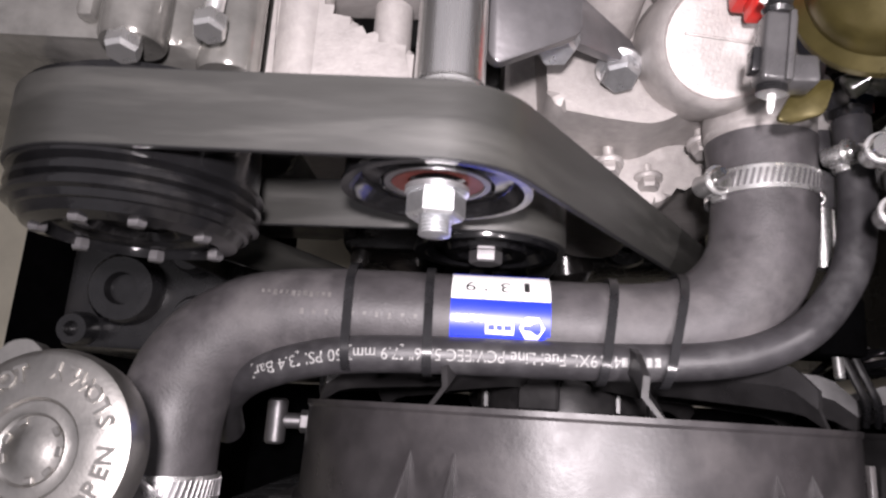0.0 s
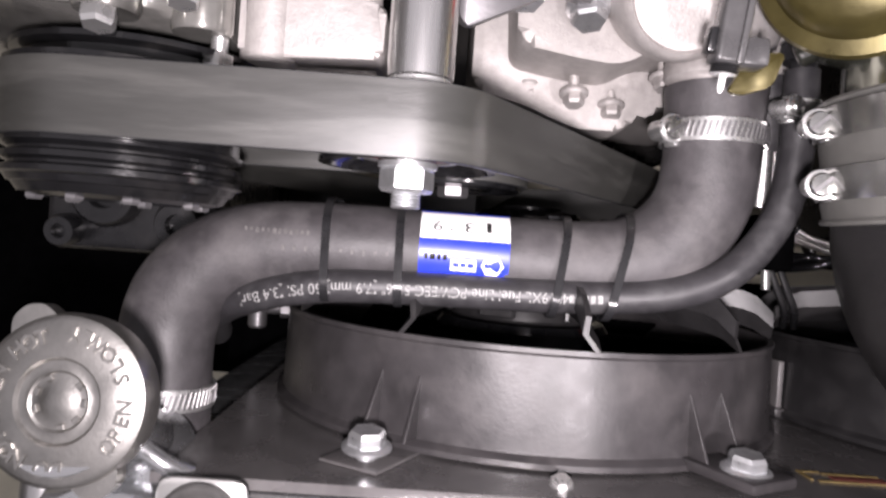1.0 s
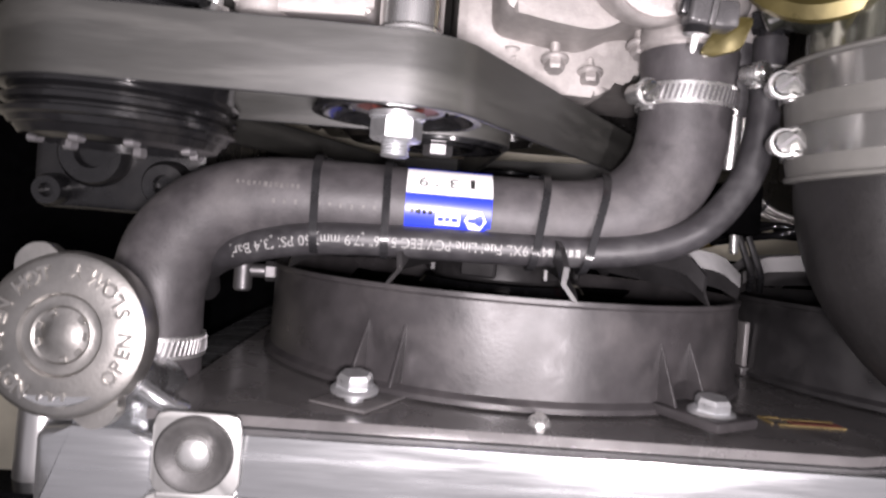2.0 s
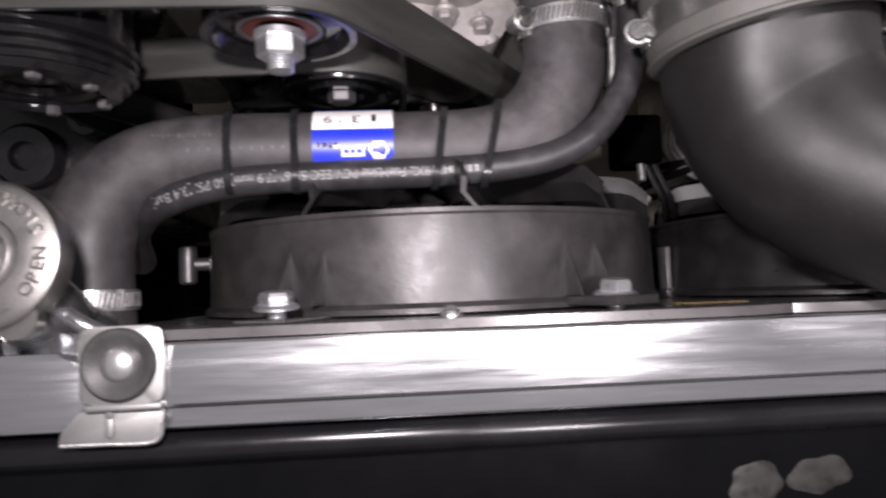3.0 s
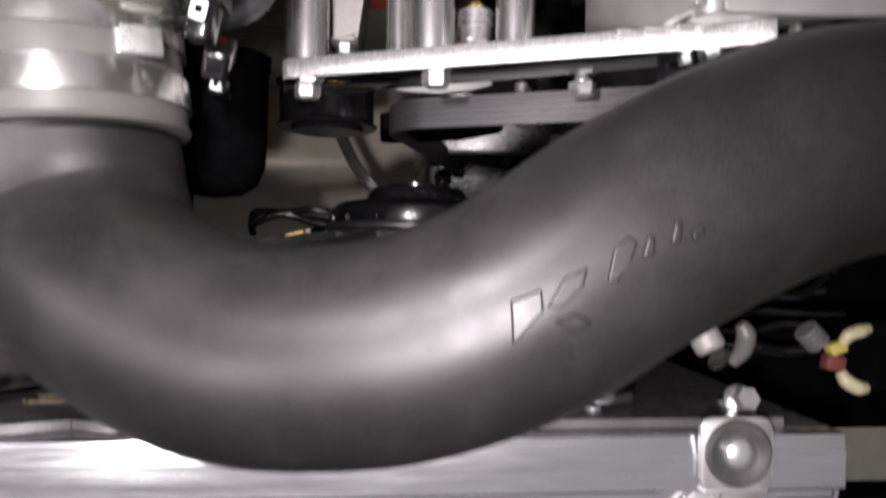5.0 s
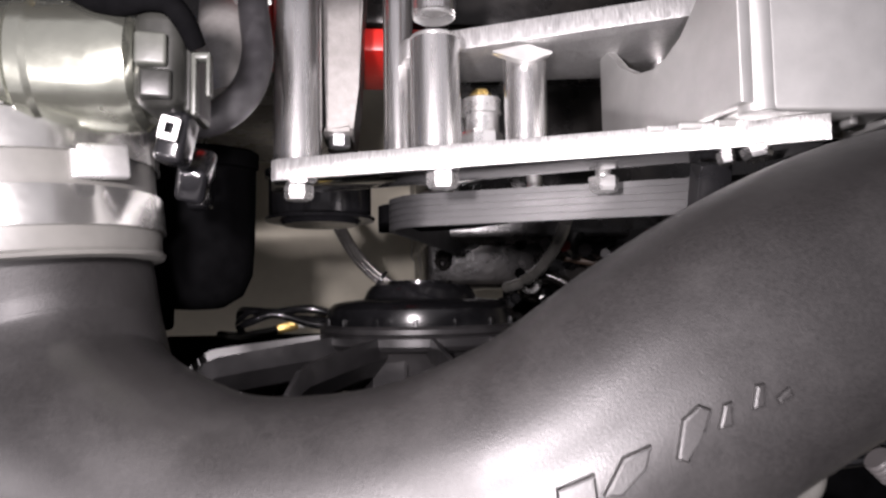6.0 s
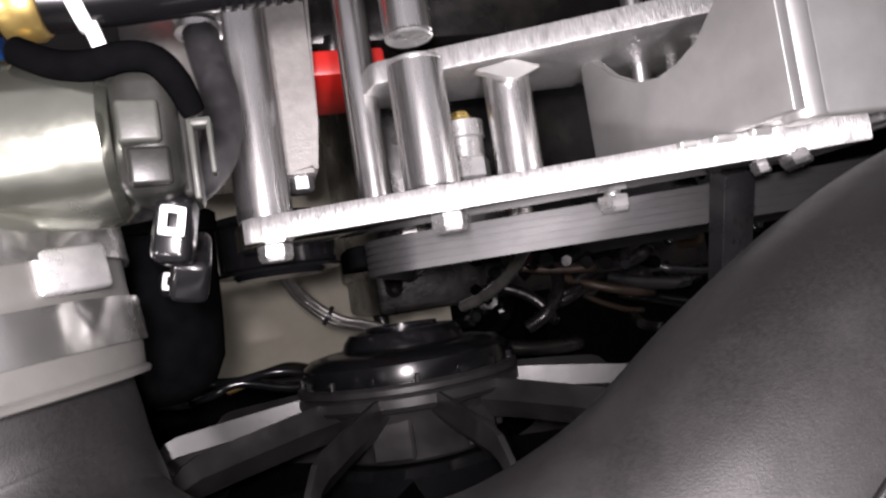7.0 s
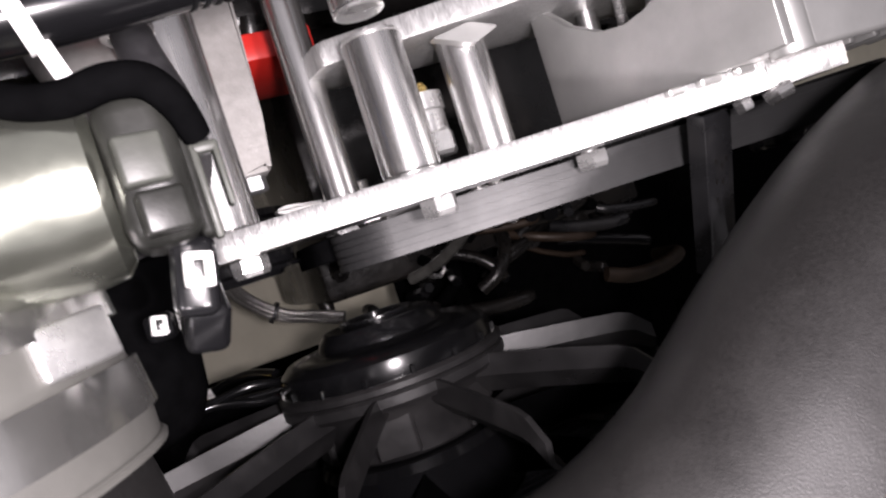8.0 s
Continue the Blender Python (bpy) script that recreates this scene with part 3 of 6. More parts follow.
def electric_fan(cx, name_label, ring_mat):
    """Ring, gussets, feet, spokes, motor and blades round the axis (cx, z 0.604)."""
    cz, R = 0.604, 0.171
    ob = thing("electric_fan", name_label, "fan", (cx, 0.02, cz), "radiator fans")
    part("ring", lathe([(0.1665, 0.0), (0.176, 0.0), (0.176, 0.003), (0.1725, 0.006), (0.171, 0.056), (0.1722, 0.0575), (0.1722, 0.060), (0.1685, 0.060), (0.1675, 0.010), (0.1665, 0.004)],
                       (cx, 0.020, cz), (0, 1, 0), 128, closed=True), ring_mat, ob, "smudged black plastic fan ring")
    m0 = Matrix.Translation((cx, 0, cz))

    def at(angle):
        return m0 @ Matrix.Rotation(radians(-angle), 4, "Y")

    # feet with two gussets each
    for a in (61.2, 118.8, 241.2, 298.8):
        low = a == 118.8
        foot = box(R - 0.004, R + 0.044, 0.0188, 0.0204, -0.017, 0.017, 0.0006) if low else box(R - 0.004, R + 0.044, 0.0205, 0.0265, -0.017, 0.017, 0.002)
        part("foot", moved(foot, at(a)), "shroudplate" if low else "shroud", ob, "bolt foot")
        for off in (-4.0, 4.0):
            tri = prism([(R - 0.001, 0.0625), (R + 0.0150, 0.0265), (R - 0.001, 0.0265)], -0.0009, 0.0009, 0.0003, "xy")
            part("gusset", moved(tri, at(a + off)), "shroud", ob)
    # spokes: bent flat vanes from the motor to the ring's rear edge
    n = 11
    for k in range(n):
        a = 360 * k / n + 20
        v = bmesh.new()
        pts = []
        for r, y1, wide, drop, lean in ((0.060, 0.1215, 0.0135, 0.0120, 0.0), (0.082, 0.1200, 0.0132, 0.0115, 0.0), (0.125, 0.1150, 0.0125, 0.0105, 0.0), (0.152, 0.1115, 0.0120, 0.0095, 0.0), (0.160, 0.1085, 0.0115, 0.0090, 0.0), (0.1710, 0.0980, 0.0095, 0.0080, 0.0)):
            ang = radians(a + lean)
            c, s = math.cos(ang), math.sin(ang)
            t = Vector((-s, 0, c)) * (1 if c > 0 else -1)
            row = []
            for y, w in ((y1, 0.0040), (y1 - wide, 0.0050), (y1 - 2 * wide, 0.0050 - drop), (y1 - 2 * wide, 0.0020 - drop), (y1 - wide, 0.0018), (y1 - 0.0005, 0.0008)):
                row.append(v.verts.new(Vector((cx + r * c, y, cz + r * s)) + t * w))
            pts.append(row)
        for u, w in zip(pts, pts[1:]):
            for i in range(6):
                v.faces.new((u[i], u[(i + 1) % 6], w[(i + 1) % 6], w[i]))
        v.faces.new(pts[0])
        v.faces.new(pts[-1])
        part("spoke", v, "fan", ob, sharp=20)
    part("motor_carrier", lathe([(0.0, 0.078), (0.052, 0.078), (0.054, 0.080), (0.0560, 0.100), (0.0640, 0.110), (0.0720, 0.112), (0.0745, 0.115), (0.0745, 0.120), (0.0725, 0.1215), (0.0745, 0.123), (0.0745, 0.126), (0.072, 0.128), (0.0, 0.128)], (cx, 0, cz), (0, 1, 0), 72), "fan", ob, "stepped black motor carrier")
    part("motor_cap", lathe([(0.0, 0.126), (0.0700, 0.126), (0.0705, 0.132), (0.0690, 0.139), (0.0640, 0.1435), (0.054, 0.1455), (0.042, 0.1465), (0.040, 0.152), (0.036, 0.1565), (0.018, 0.158), (0.0, 0.158)], (cx, 0, cz), (0, 1, 0), 72), "gloss", ob, "gloss black motor end cap")
    for k in range(16):
        a = 360 * k / 16 + 6
        part("clip", moved(box(0.0690, 0.0722, 0.122, 0.133, -0.0016, 0.0016, 0.0005, 1), at(a)), "gloss", ob)
    for k in range(6):
        a = 60 * k + 25
        part("carrier_panel", moved(box(0.0535, 0.0590, 0.081, 0.108, -0.013, 0.013, 0.0015, 1), at(a + 30)), "fan", ob)
    part("vent", lathe([(0.0185, 0), (0.0245, 0), (0.0245, 0.0028), (0.0185, 0.0028)], (cx, 0.1568, cz), (0, 1, 0), 40, closed=True), "gloss", ob, "raised ring on the motor cap")
    part("impeller_hub", lathe([(0.0, 0.028), (0.058, 0.028), (0.064, 0.034), (0.064, 0.072), (0.060, 0.077), (0.0, 0.077)], (cx, 0, cz), (0, 1, 0), 64), "gloss", ob)
    for k in range(7):
        a0 = 360 * k / 7 - 6.7
        v = bmesh.new()
        rows = []
        for f in (0, 0.35, 0.7, 1.0):
            r = 0.062 + 0.100 * f
            row = []
            for w, y in ((-9, 0.036), (0, 0.050), (9 - 2 * f, 0.068)):
                ang = radians(a0 + w + 16 * f)
                row.append((v.verts.new((cx + r * math.cos(ang), y, cz + r * math.sin(ang))), v.verts.new((cx + r * math.cos(ang), y + 0.0025, cz + r * math.sin(ang)))))
            rows.append(row)
        for u, w in zip(rows, rows[1:]):
            for i in range(2):
                for s in (0, 1):
                    v.faces.new((u[i][s], u[i + 1][s], w[i + 1][s], w[i][s]))
            for i in (0, 2):
                v.faces.new((u[i][0], u[i][1], w[i][1], w[i][0]))
        for i in range(2):
            for row in (rows[0], rows[-1]):
                v.faces.new((row[i][0], row[i + 1][0], row[i + 1][1], row[i][1]))
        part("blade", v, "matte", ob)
    return ob


electric_fan(0.165, "black plastic cooling fan with a smudged ring, under the hose", "shroud")
# second ring takes the darker plastic, its shade put into the colour
electric_fan(0.531, "black plastic cooling fan with wide spokes, under the intake tube", "fan")
for bx, bz in ((0.0695, 0.782), (0.2595, 0.779), (0.438, 0.780), (0.6225, 0.793)):
    hex_bolt((bx, 0.0270, bz), (0, 1, 0.12), 0.0165, 0.0085, 0.022, 0.0125, spin=17, label="zinc-plated flange bolt that holds a fan foot", group="fan bolts")


# ---- upper radiator hose, fuel line, ties, label ----
HOSE = [(-0.0500, 0.014, 0.730), (-0.0512, 0.036, 0.730), (-0.0525, 0.058, 0.729), (-0.0512, 0.075, 0.728), (-0.0468, 0.0890, 0.728), (-0.0385, 0.1008, 0.728), (-0.0265, 0.1110, 0.728), (-0.010, 0.1185, 0.728),
        (0.012, 0.1226, 0.728), (0.045, 0.1242, 0.728), (0.10, 0.1240, 0.728), (0.155, 0.1232, 0.728), (0.192, 0.1240, 0.728), (0.2165, 0.1300, 0.728), (0.2350, 0.1440, 0.728), (0.2462, 0.1630, 0.728), (0.2498, 0.185, 0.728), (0.2500, 0.205, 0.728), (0.2498, 0.228, 0.728)]
HOSE_R = [0.0250, 0.0255, 0.0262, 0.0264, 0.0264, 0.0262, 0.0256, 0.0250, 0.0242, 0.0236, 0.0233, 0.0236, 0.0246, 0.0258, 0.0266, 0.0268, 0.0268, 0.0270, 0.0286]
LINE = [(0.2915, 0.238, 0.742), (0.2915, 0.212, 0.743), (0.2900, 0.188, 0.744), (0.2845, 0.160, 0.745), (0.2700, 0.136, 0.746), (0.252, 0.1205, 0.747), (0.228, 0.1112, 0.748), (0.195, 0.1065, 0.748), (0.15, 0.1045, 0.748),
        (0.10, 0.1040, 0.748), (0.05, 0.1025, 0.747), (0.02, 0.0985, 0.744), (-0.005, 0.0915, 0.737), (-0.022, 0.084, 0.722), (-0.035, 0.074, 0.700), (-0.045, 0.06, 0.66)]

hose = thing("radiator_hose", "dusty black rubber radiator hose with two bends", "hose", (0.1, 0.124, 0.728))
part("hose_body", tube(HOSE, HOSE_R, 48, 10), "hose", hose)
fuel = thing("fuel_line", "thin black rubber fuel line with white printing, tied to the hose", "hose", (0.15, 0.10, 0.748))
part("line_body", tube(LINE, 0.0092, 28, 10), "line", fuel)


def on_line(s0, width, height, text, angle0=86.0, flip=True):
    """Lays raised printing along the fuel line: it starts at path length s0 and runs towards the radiator's filler."""
    path = smooth_path(LINE, 10)
    lens = [0.0]
    for a, b in zip(path, path[1:]):
        lens.append(lens[-1] + (b - a).length)
    fr = frames_along(path)

    def spot(s, v, lift):
        i = max(0, min(len(path) - 2, int(np.searchsorted(lens, s)) - 1))
        f = (s - lens[i]) / max(1e-9, lens[i + 1] - lens[i])
        p = path[i].lerp(path[i + 1], f)
        t = fr[i][0]
        side = t.cross(Vector((0, 0, 1))).normalized()
        side = side if side.y < 0 else -side
        up = side.cross(t).normalized()
        up = up if up.z > 0 else -up
        a = radians(angle0) - v / 0.0092
        return p + (math.cos(a) * side + math.sin(a) * up) * (0.0092 + lift)

    if text:
        cu = bpy.data.curves.new("print", "FONT")
        cu.body, cu.size, cu.resolution_u = text, 1.0, 3
        ob = new("print", cu)
        me = bpy.data.meshes.new_from_object(ob)
        bpy.data.objects.remove(ob)
        bpy.data.curves.remove(cu)
        bm = bmesh.new()
        bm.from_mesh(me)
        bpy.data.meshes.remove(me)
        bmesh.ops.triangulate(bm, faces=bm.faces)
        xs = [v.co.x for v in bm.verts]
        lo, hi = min(xs), max(xs)
        for v in bm.verts:
            v.co = spot(s0 + (v.co.x - lo) / (hi - lo) * width, (v.co.y / 0.72 - 0.5) * height, 0.00025)
        return bm
    bm = bmesh.new()
    n = 6
    grid = [[bm.verts.new(spot(s0 + width * i / n, (j / 3 - 0.5) * height, 0.00025)) for j in range(4)] for i in range(n + 1)]
    for i in range(n):
        for j in range(3):
            bm.faces.new((grid[i][j], grid[i + 1][j], grid[i + 1][j + 1], grid[i][j + 1]))
    return bm


def length_at(x):
    """Path length of the fuel line where it crosses x."""
    path, total = smooth_path(LINE, 10), 0.0
    for a, b in zip(path, path[1:]):
        if b.x < x and a.y < 0.12:
            return total
        total += (b - a).length
    return total


# the maker's name is five plain bars, the rest can be read
for k in range(5):
    part("maker_bar", on_line(length_at(0.1860) + 0.0038 * k, 0.0026, 0.0042, ""), "ink", fuel, "worn white print")
part("printing", on_line(length_at(0.1665), length_at(-0.006) - length_at(0.1665), 0.0058, '4219XL Fuel Line PCV/EEC 5/16" [7.9 mm] 50 PSI [3.4 Bar]'), "ink", fuel, "white printed line of text")


def cable_tie(x, hy, hz, hr, tilt):
    """A black tie round the hose and the fuel line."""
    ob = thing("cable_tie", "narrow black plastic cable tie round hose and fuel line", "cable tie", (x, 0.12, 0.728), "cable ties")
    ly, lz, lr = 0.1043, 0.748, 0.0098
    loop = []
    d = Vector((ly - hy, lz - hz))
    base = math.atan2(d.y, d.x)
    open_a = math.acos((hr - lr) / d.length)
    for i in range(41):
        a = base + open_a + (2 * math.pi - 2 * open_a) * i / 40
        loop.append((hy + hr * math.cos(a), hz + hr * math.sin(a)))
    for i in range(13):
        a = base - open_a + 2 * open_a * i / 12
        loop.append((ly + lr * math.cos(a), lz + lr * math.sin(a)))
    bm = bmesh.new()
    n = len(loop)
    rows = []
    for i, (y, z) in enumerate(loop):
        t = (Vector(loop[(i + 1) % n]) - Vector(loop[i - 1])).normalized()
        o = Vector((t.y, -t.x))
        off = tilt * (y - 0.12)
        rows.append([bm.verts.new((x + w + off, y + o.x * h, z + o.y * h)) for w, h in ((-0.0022, 0), (-0.0022, 0.0014), (0.0022, 0.0014), (0.0022, 0))])
    for i in range(n):
        u, w = rows[i], rows[(i + 1) % n]
        for j in range(4):
            bm.faces.new((u[j], u[(j + 1) % 4], w[(j + 1) % 4], w[j]))
    part("strap", bm, "black", ob)
    part("tie_head", box(x - 0.0034, x + 0.0034, 0.1435, 0.150, 0.712, 0.7175, 0.0008), "black", ob)
    return ob


for tx, ty, tr, tilt in ((0.0378, 0.1250, 0.0246, -0.05), (0.0772, 0.1248, 0.0242, -0.03), (0.1645, 0.1238, 0.0245, 0.16), (0.1960, 0.1265, 0.0260, 0.24)):
    cable_tie(tx, ty, 0.728, tr, tilt)

rnd = random.Random(4)
marks = bmesh.new()
for k in range(26):
    px = -0.006 + 0.0030 * k if k < 15 else 0.014 + 0.0062 * (k - 15)
    a0 = 76 if k < 15 else 96
    if 0.030 < px < 0.037 or px > 0.083:
        continue
    g = []
    for a in (a0, a0 + rnd.uniform(4, 7)):
        g.append([marks.verts.new((px + dx, 0.1250 + 0.0250 * math.cos(radians(a)), 0.728 + 0.0250 * math.sin(radians(a)))) for dx in (0, rnd.uniform(0.0012, 0.0022))])
    marks.faces.new((g[0][0], g[0][1], g[1][1], g[1][0]))
part("faint_print", marks, "faded", hose, "faint worn printing")["kind"] = "stuff"

sticker = thing("hose_label", "blue and white parts label wrapped on the hose", "label", (0.111, 0.1245, 0.75))


def patch(x0, x1, a0, a1, lift, n=18, m=4, skew=0.0):
    bm = bmesh.new()
    g = []
    for i in range(n + 1):
        a = radians(a0 + (a1 - a0) * i / n)
        r = 0.0235 + lift
        g.append([bm.verts.new((x0 + (x1 - x0) * j / m, 0.1245 + r * math.cos(a), 0.728 + r * math.sin(a))) for j in range(m + 1)])
    for i in range(n):
        for j in range(m):
            bm.faces.new((g[i][j], g[i + 1][j], g[i + 1][j + 1], g[i][j + 1]))
    return bm


part("white_field", patch(0.0876, 0.1364, 27, 72, 0.0004), "white", sticker)
part("blue_field", patch(0.0876, 0.1364, 72, 172, 0.0004, 30), "labelblue", sticker)
part("top_edge", patch(0.0876, 0.1364, 23, 27, 0.0005, 3), "labelblue", sticker, "thin blue line along the label's edge")
hexa = bmesh.new()
hv = []
for k in range(6):
    a = radians(60 * k)
    hx, ha = 0.1275 + 0.0062 * math.cos(a), 104 + 14.5 * math.sin(a)
    hv.append(hexa.verts.new((hx, 0.1245 + 0.0242 * math.cos(radians(ha)), 0.728 + 0.0242 * math.sin(radians(ha)))))
hexa.faces.new(hv)
part("badge", hexa, "white", sticker, "white hexagon badge")
part("badge_bar", patch(0.1232, 0.1318, 101, 107, 0.0011, 3, 2), "labelblue", sticker)
part("word_box", patch(0.1050, 0.1188, 98, 113, 0.0007, 5, 2), "white", sticker, "small white printed box")
for k, (x0, x1) in enumerate(((0.1062, 0.1095), (0.1103, 0.1132), (0.1140, 0.1176))):
    part("box_print", patch(x0, x1, 102, 108, 0.0009, 2, 1), "labelblue", sticker)
for x0, x1 in ((0.0905, 0.0925), (0.0935, 0.0965), (0.0975, 0.0995), (0.1005, 0.1030)):
    part("faded_print", patch(x0, x1, 92, 100, 0.0007, 2, 1), "clear", sticker, "faded print")
for x0, x1, a0, a1 in ((0.1235, 0.1262, 44, 60), (0.1040, 0.1050, 57, 61)):
    part("number_bar", patch(x0, x1, a0, a1, 0.0007, 4, 1), "print", sticker, "worn dark print")
for word, x0, x1 in (("3", 0.1118, 0.1165), ("9", 0.0945, 0.0995)):
    cu = bpy.data.curves.new("digit", "FONT")
    cu.body, cu.size, cu.resolution_u = word, 1.0, 3
    tmp = new("digit", cu)
    me = bpy.data.meshes.new_from_object(tmp)
    bpy.data.objects.remove(tmp)
    bpy.data.curves.remove(cu)
    bm = bmesh.new()
    bm.from_mesh(me)
    bpy.data.meshes.remove(me)
    bmesh.ops.triangulate(bm, faces=bm.faces)
    lo, hi = min(v.co.x for v in bm.verts), max(v.co.x for v in bm.verts)
    for v in bm.verts:
        a = radians(46 + 16 * v.co.y / 0.7)
        v.co = Vector((x1 + (x0 - x1) * (v.co.x - lo) / (hi - lo), 0.1245 + 0.0242 * math.cos(a), 0.728 + 0.0242 * math.sin(a)))
    part("digit", bm, "print", sticker, "stamped dark digit")

worm_clamp("hose_clamp", (0.2500, 0.201, 0.728), (0, 1, 0), 0.0282, 0.0125, 21, "slotted steel worm clamp on the large hose end")
worm_clamp("hose_clamp", (0.2915, 0.2155, 0.743), (0, 1, 0), 0.0096, 0.0105, 32, "small steel worm clamp on the fuel line", screw=0.85)
worm_clamp("hose_clamp", (-0.0512, 0.034, 0.730), (0, 1, 0), 0.0262, 0.0125, 30, "slotted steel worm clamp at the radiator inlet")


# ---- pressed radiator cap with lettering ----
def radiator_cap():
    c, d = Vector((-0.0475, 0.0560, 0.843)), Vector((-0.03, 0.10, 1.0)).normalized()
    ob = thing("radiator_cap", "worn pressed steel radiator cap with raised lettering", "cap", tuple(c))
    part("disc", lathe([(0, -0.004), (0.0325, -0.010), (0.0345, -0.009), (0.0352, 0.0), (0.0340, 0.0042), (0.0315, 0.0058), (0.0175, 0.0064), (0.0162, 0.0048), (0.0140, 0.0046), (0.0122, 0.0052),
                        (0.0112, 0.0044), (0.0080, 0.0046), (0.0062, 0.0056), (0.0, 0.0062)], c, d, 80), "cap", ob)
    m = Matrix.Translation(c) @ Vector((0, 0, 1)).rotation_difference(d).to_matrix().to_4x4()
    for a in (118, 298):
        ear = rounded([(0.030, -0.0115), (0.0395, -0.007), (0.0420, 0), (0.0395, 0.007), (0.030, 0.0115)], 0.003)
        part("ear", moved(prism(ear, -0.0065, 0.0015, 0.0018, "xy"), m @ Matrix.Rotation(radians(a), 4, "Z")), "cap", ob, "gripping ear")
    for k in range(9):
        if k in (2, 6):
            continue
        part("centre_bar", moved(box(-0.0011, 0.0011, -0.0016, 0.0016, 0, 0.0008, 0.0003, 1), m @ Matrix.Rotation(radians(40 * k), 4, "Z") @ Matrix.Translation((0.0100, 0, 0.0046))), "cap", ob)
    # lettering round the rim, read from the engine's side
    # one sentence runs one way with its feet outwards, the other the other way with its heads outwards
    for words, a0, step, heads_out in (("OPEN SLOWLY", -36, 11.8, False), ("DO NOT OPEN HOT", -85, -11.8, True)):
        for k, ch in enumerate(words):
            if ch == " ":
                continue
            cu = bpy.data.curves.new("letter", "FONT")
            cu.body, cu.size, cu.extrude, cu.offset, cu.resolution_u = ch, 0.0084, 0.0008, 0.00018, 2
            cu.align_x = "CENTER"
            tmp = new("letter", cu)
            me = bpy.data.meshes.new_from_object(tmp)
            bpy.data.objects.remove(tmp)
            bpy.data.curves.remove(cu)
            bm = bmesh.new()
            bm.from_mesh(me)
            bpy.data.meshes.remove(me)
            a = a0 + step * k
            turn = Matrix.Translation((0.0235, 0, 0.0061)) @ Matrix.Rotation(radians(-90), 4, "Z") if heads_out else Matrix.Translation((0.0298, 0, 0.0061)) @ Matrix.Rotation(radians(90), 4, "Z")
            part("letter", moved(bm, m @ Matrix.Rotation(radians(a), 4, "Z") @ turn), "cap", ob)
    return ob


radiator_cap()


# ---- moulded intake tube and its coupling ----
TUBE = [(0.3405, 0.1720, 0.8060), (0.3440, 0.1460, 0.8010), (0.3510, 0.1196, 0.8040), (0.3660, 0.0937, 0.8170), (0.3965, 0.0740, 0.8310), (0.4350, 0.0595, 0.8415), (0.4743, 0.0575, 0.8489), (0.5193, 0.0640, 0.8567),
        (0.5675, 0.0832, 0.8632), (0.6124, 0.1128, 0.8663), (0.6567, 0.1374, 0.8667), (0.7060, 0.1560, 0.8640), (0.770, 0.166, 0.852), (0.87, 0.176, 0.83), (1.0, 0.18, 0.80)]
intake = thing("intake_tube", "large matte black moulded plastic intake tube in an S bend", "intake tube", (0.5, 0.06, 0.865))
part("tube_body", tube(TUBE, [0.0555, 0.0555, 0.0545, 0.0530, 0.0515, 0.0510, 0.0510, 0.0515, 0.0525, 0.0535, 0.054, 0.054, 0.054, 0.054, 0.054], 72, 10), "intake", intake)


def emboss():
    """A raised maker's badge: plain slanted shapes."""
    path = smooth_path(TUBE, 10)
    fr = frames_along(path)

    def spot(u, v, lift):
        # u along the tube from its eighth point, v across the top (metres of the bay)
        i0 = 72
        u, v = u + 0.0155, v - 0.0048
        s, i = 0.0, i0
        while s < u and i < len(path) - 2:
            s += (path[i + 1] - path[i]).length
            i += 1
        p, t = path[i], fr[i][0]
        p = p + t * (u - s)
        side = t.cross(Vector((0, 0, 1))).normalized()
        up = side.cross(t)
        r = 0.0530 + lift
        a = v / r
        return p + (math.sin(a) * side + math.cos(a) * up) * r

    shapes = [[(0.0213, -0.0063), (0.0332, -0.0054), (0.03, 0.0019), (0.0155, 0.0089)],
              [(0.0321, 0.0015), (0.0428, -0.0048), (0.0515, -0.0031), (0.0462, 0.0016), (0.0364, 0.0041)],
              [(0.0317, 0.0068), (0.0388, 0.0086), (0.0424, 0.0153), (0.0341, 0.0136)],
              [(0.0546, 0.0047), (0.0628, -0.0033), (0.0692, -0.0039), (0.0711, -0.0007), (0.0664, 0.003), (0.0619, 0.0036), (0.057, 0.0077)],
              [(0.0696, 0.0051), (0.0749, 0.0002), (0.0774, 0.0009), (0.0736, 0.0068)],
              [(0.081, 0.0063), (0.0859, 0.0009), (0.0883, 0.0018), (0.0847, 0.0077)],
              [(0.0889, 0.0074), (0.0939, 0.0068), (0.0937, 0.0098), (0.0889, 0.0098)]]
    for sh in shapes:
        bm = bmesh.new()
        lo, hi = [bm.verts.new(spot(u, v, -0.001)) for u, v in sh], [bm.verts.new(spot(u, v, 0.0022)) for u, v in sh]
        top = bm.faces.new(hi)
        n = len(sh)
        for i in range(n):
            bm.faces.new((lo[i], lo[(i + 1) % n], hi[(i + 1) % n], hi[i]))
        bmesh.ops.bevel(bm, geom=list(top.edges), offset=0.0008, segments=2, affect="EDGES", profile=0.5)
        part("badge_shape", bm, "intake", intake, "raised moulded badge shape", sharp=20)


emboss()


SLEEVE = Vector((-0.12, 0.9928, 0)).normalized()


def along_sleeve(dist):
    return Vector((0.3415, 0.158, 0.812)) + SLEEVE * dist


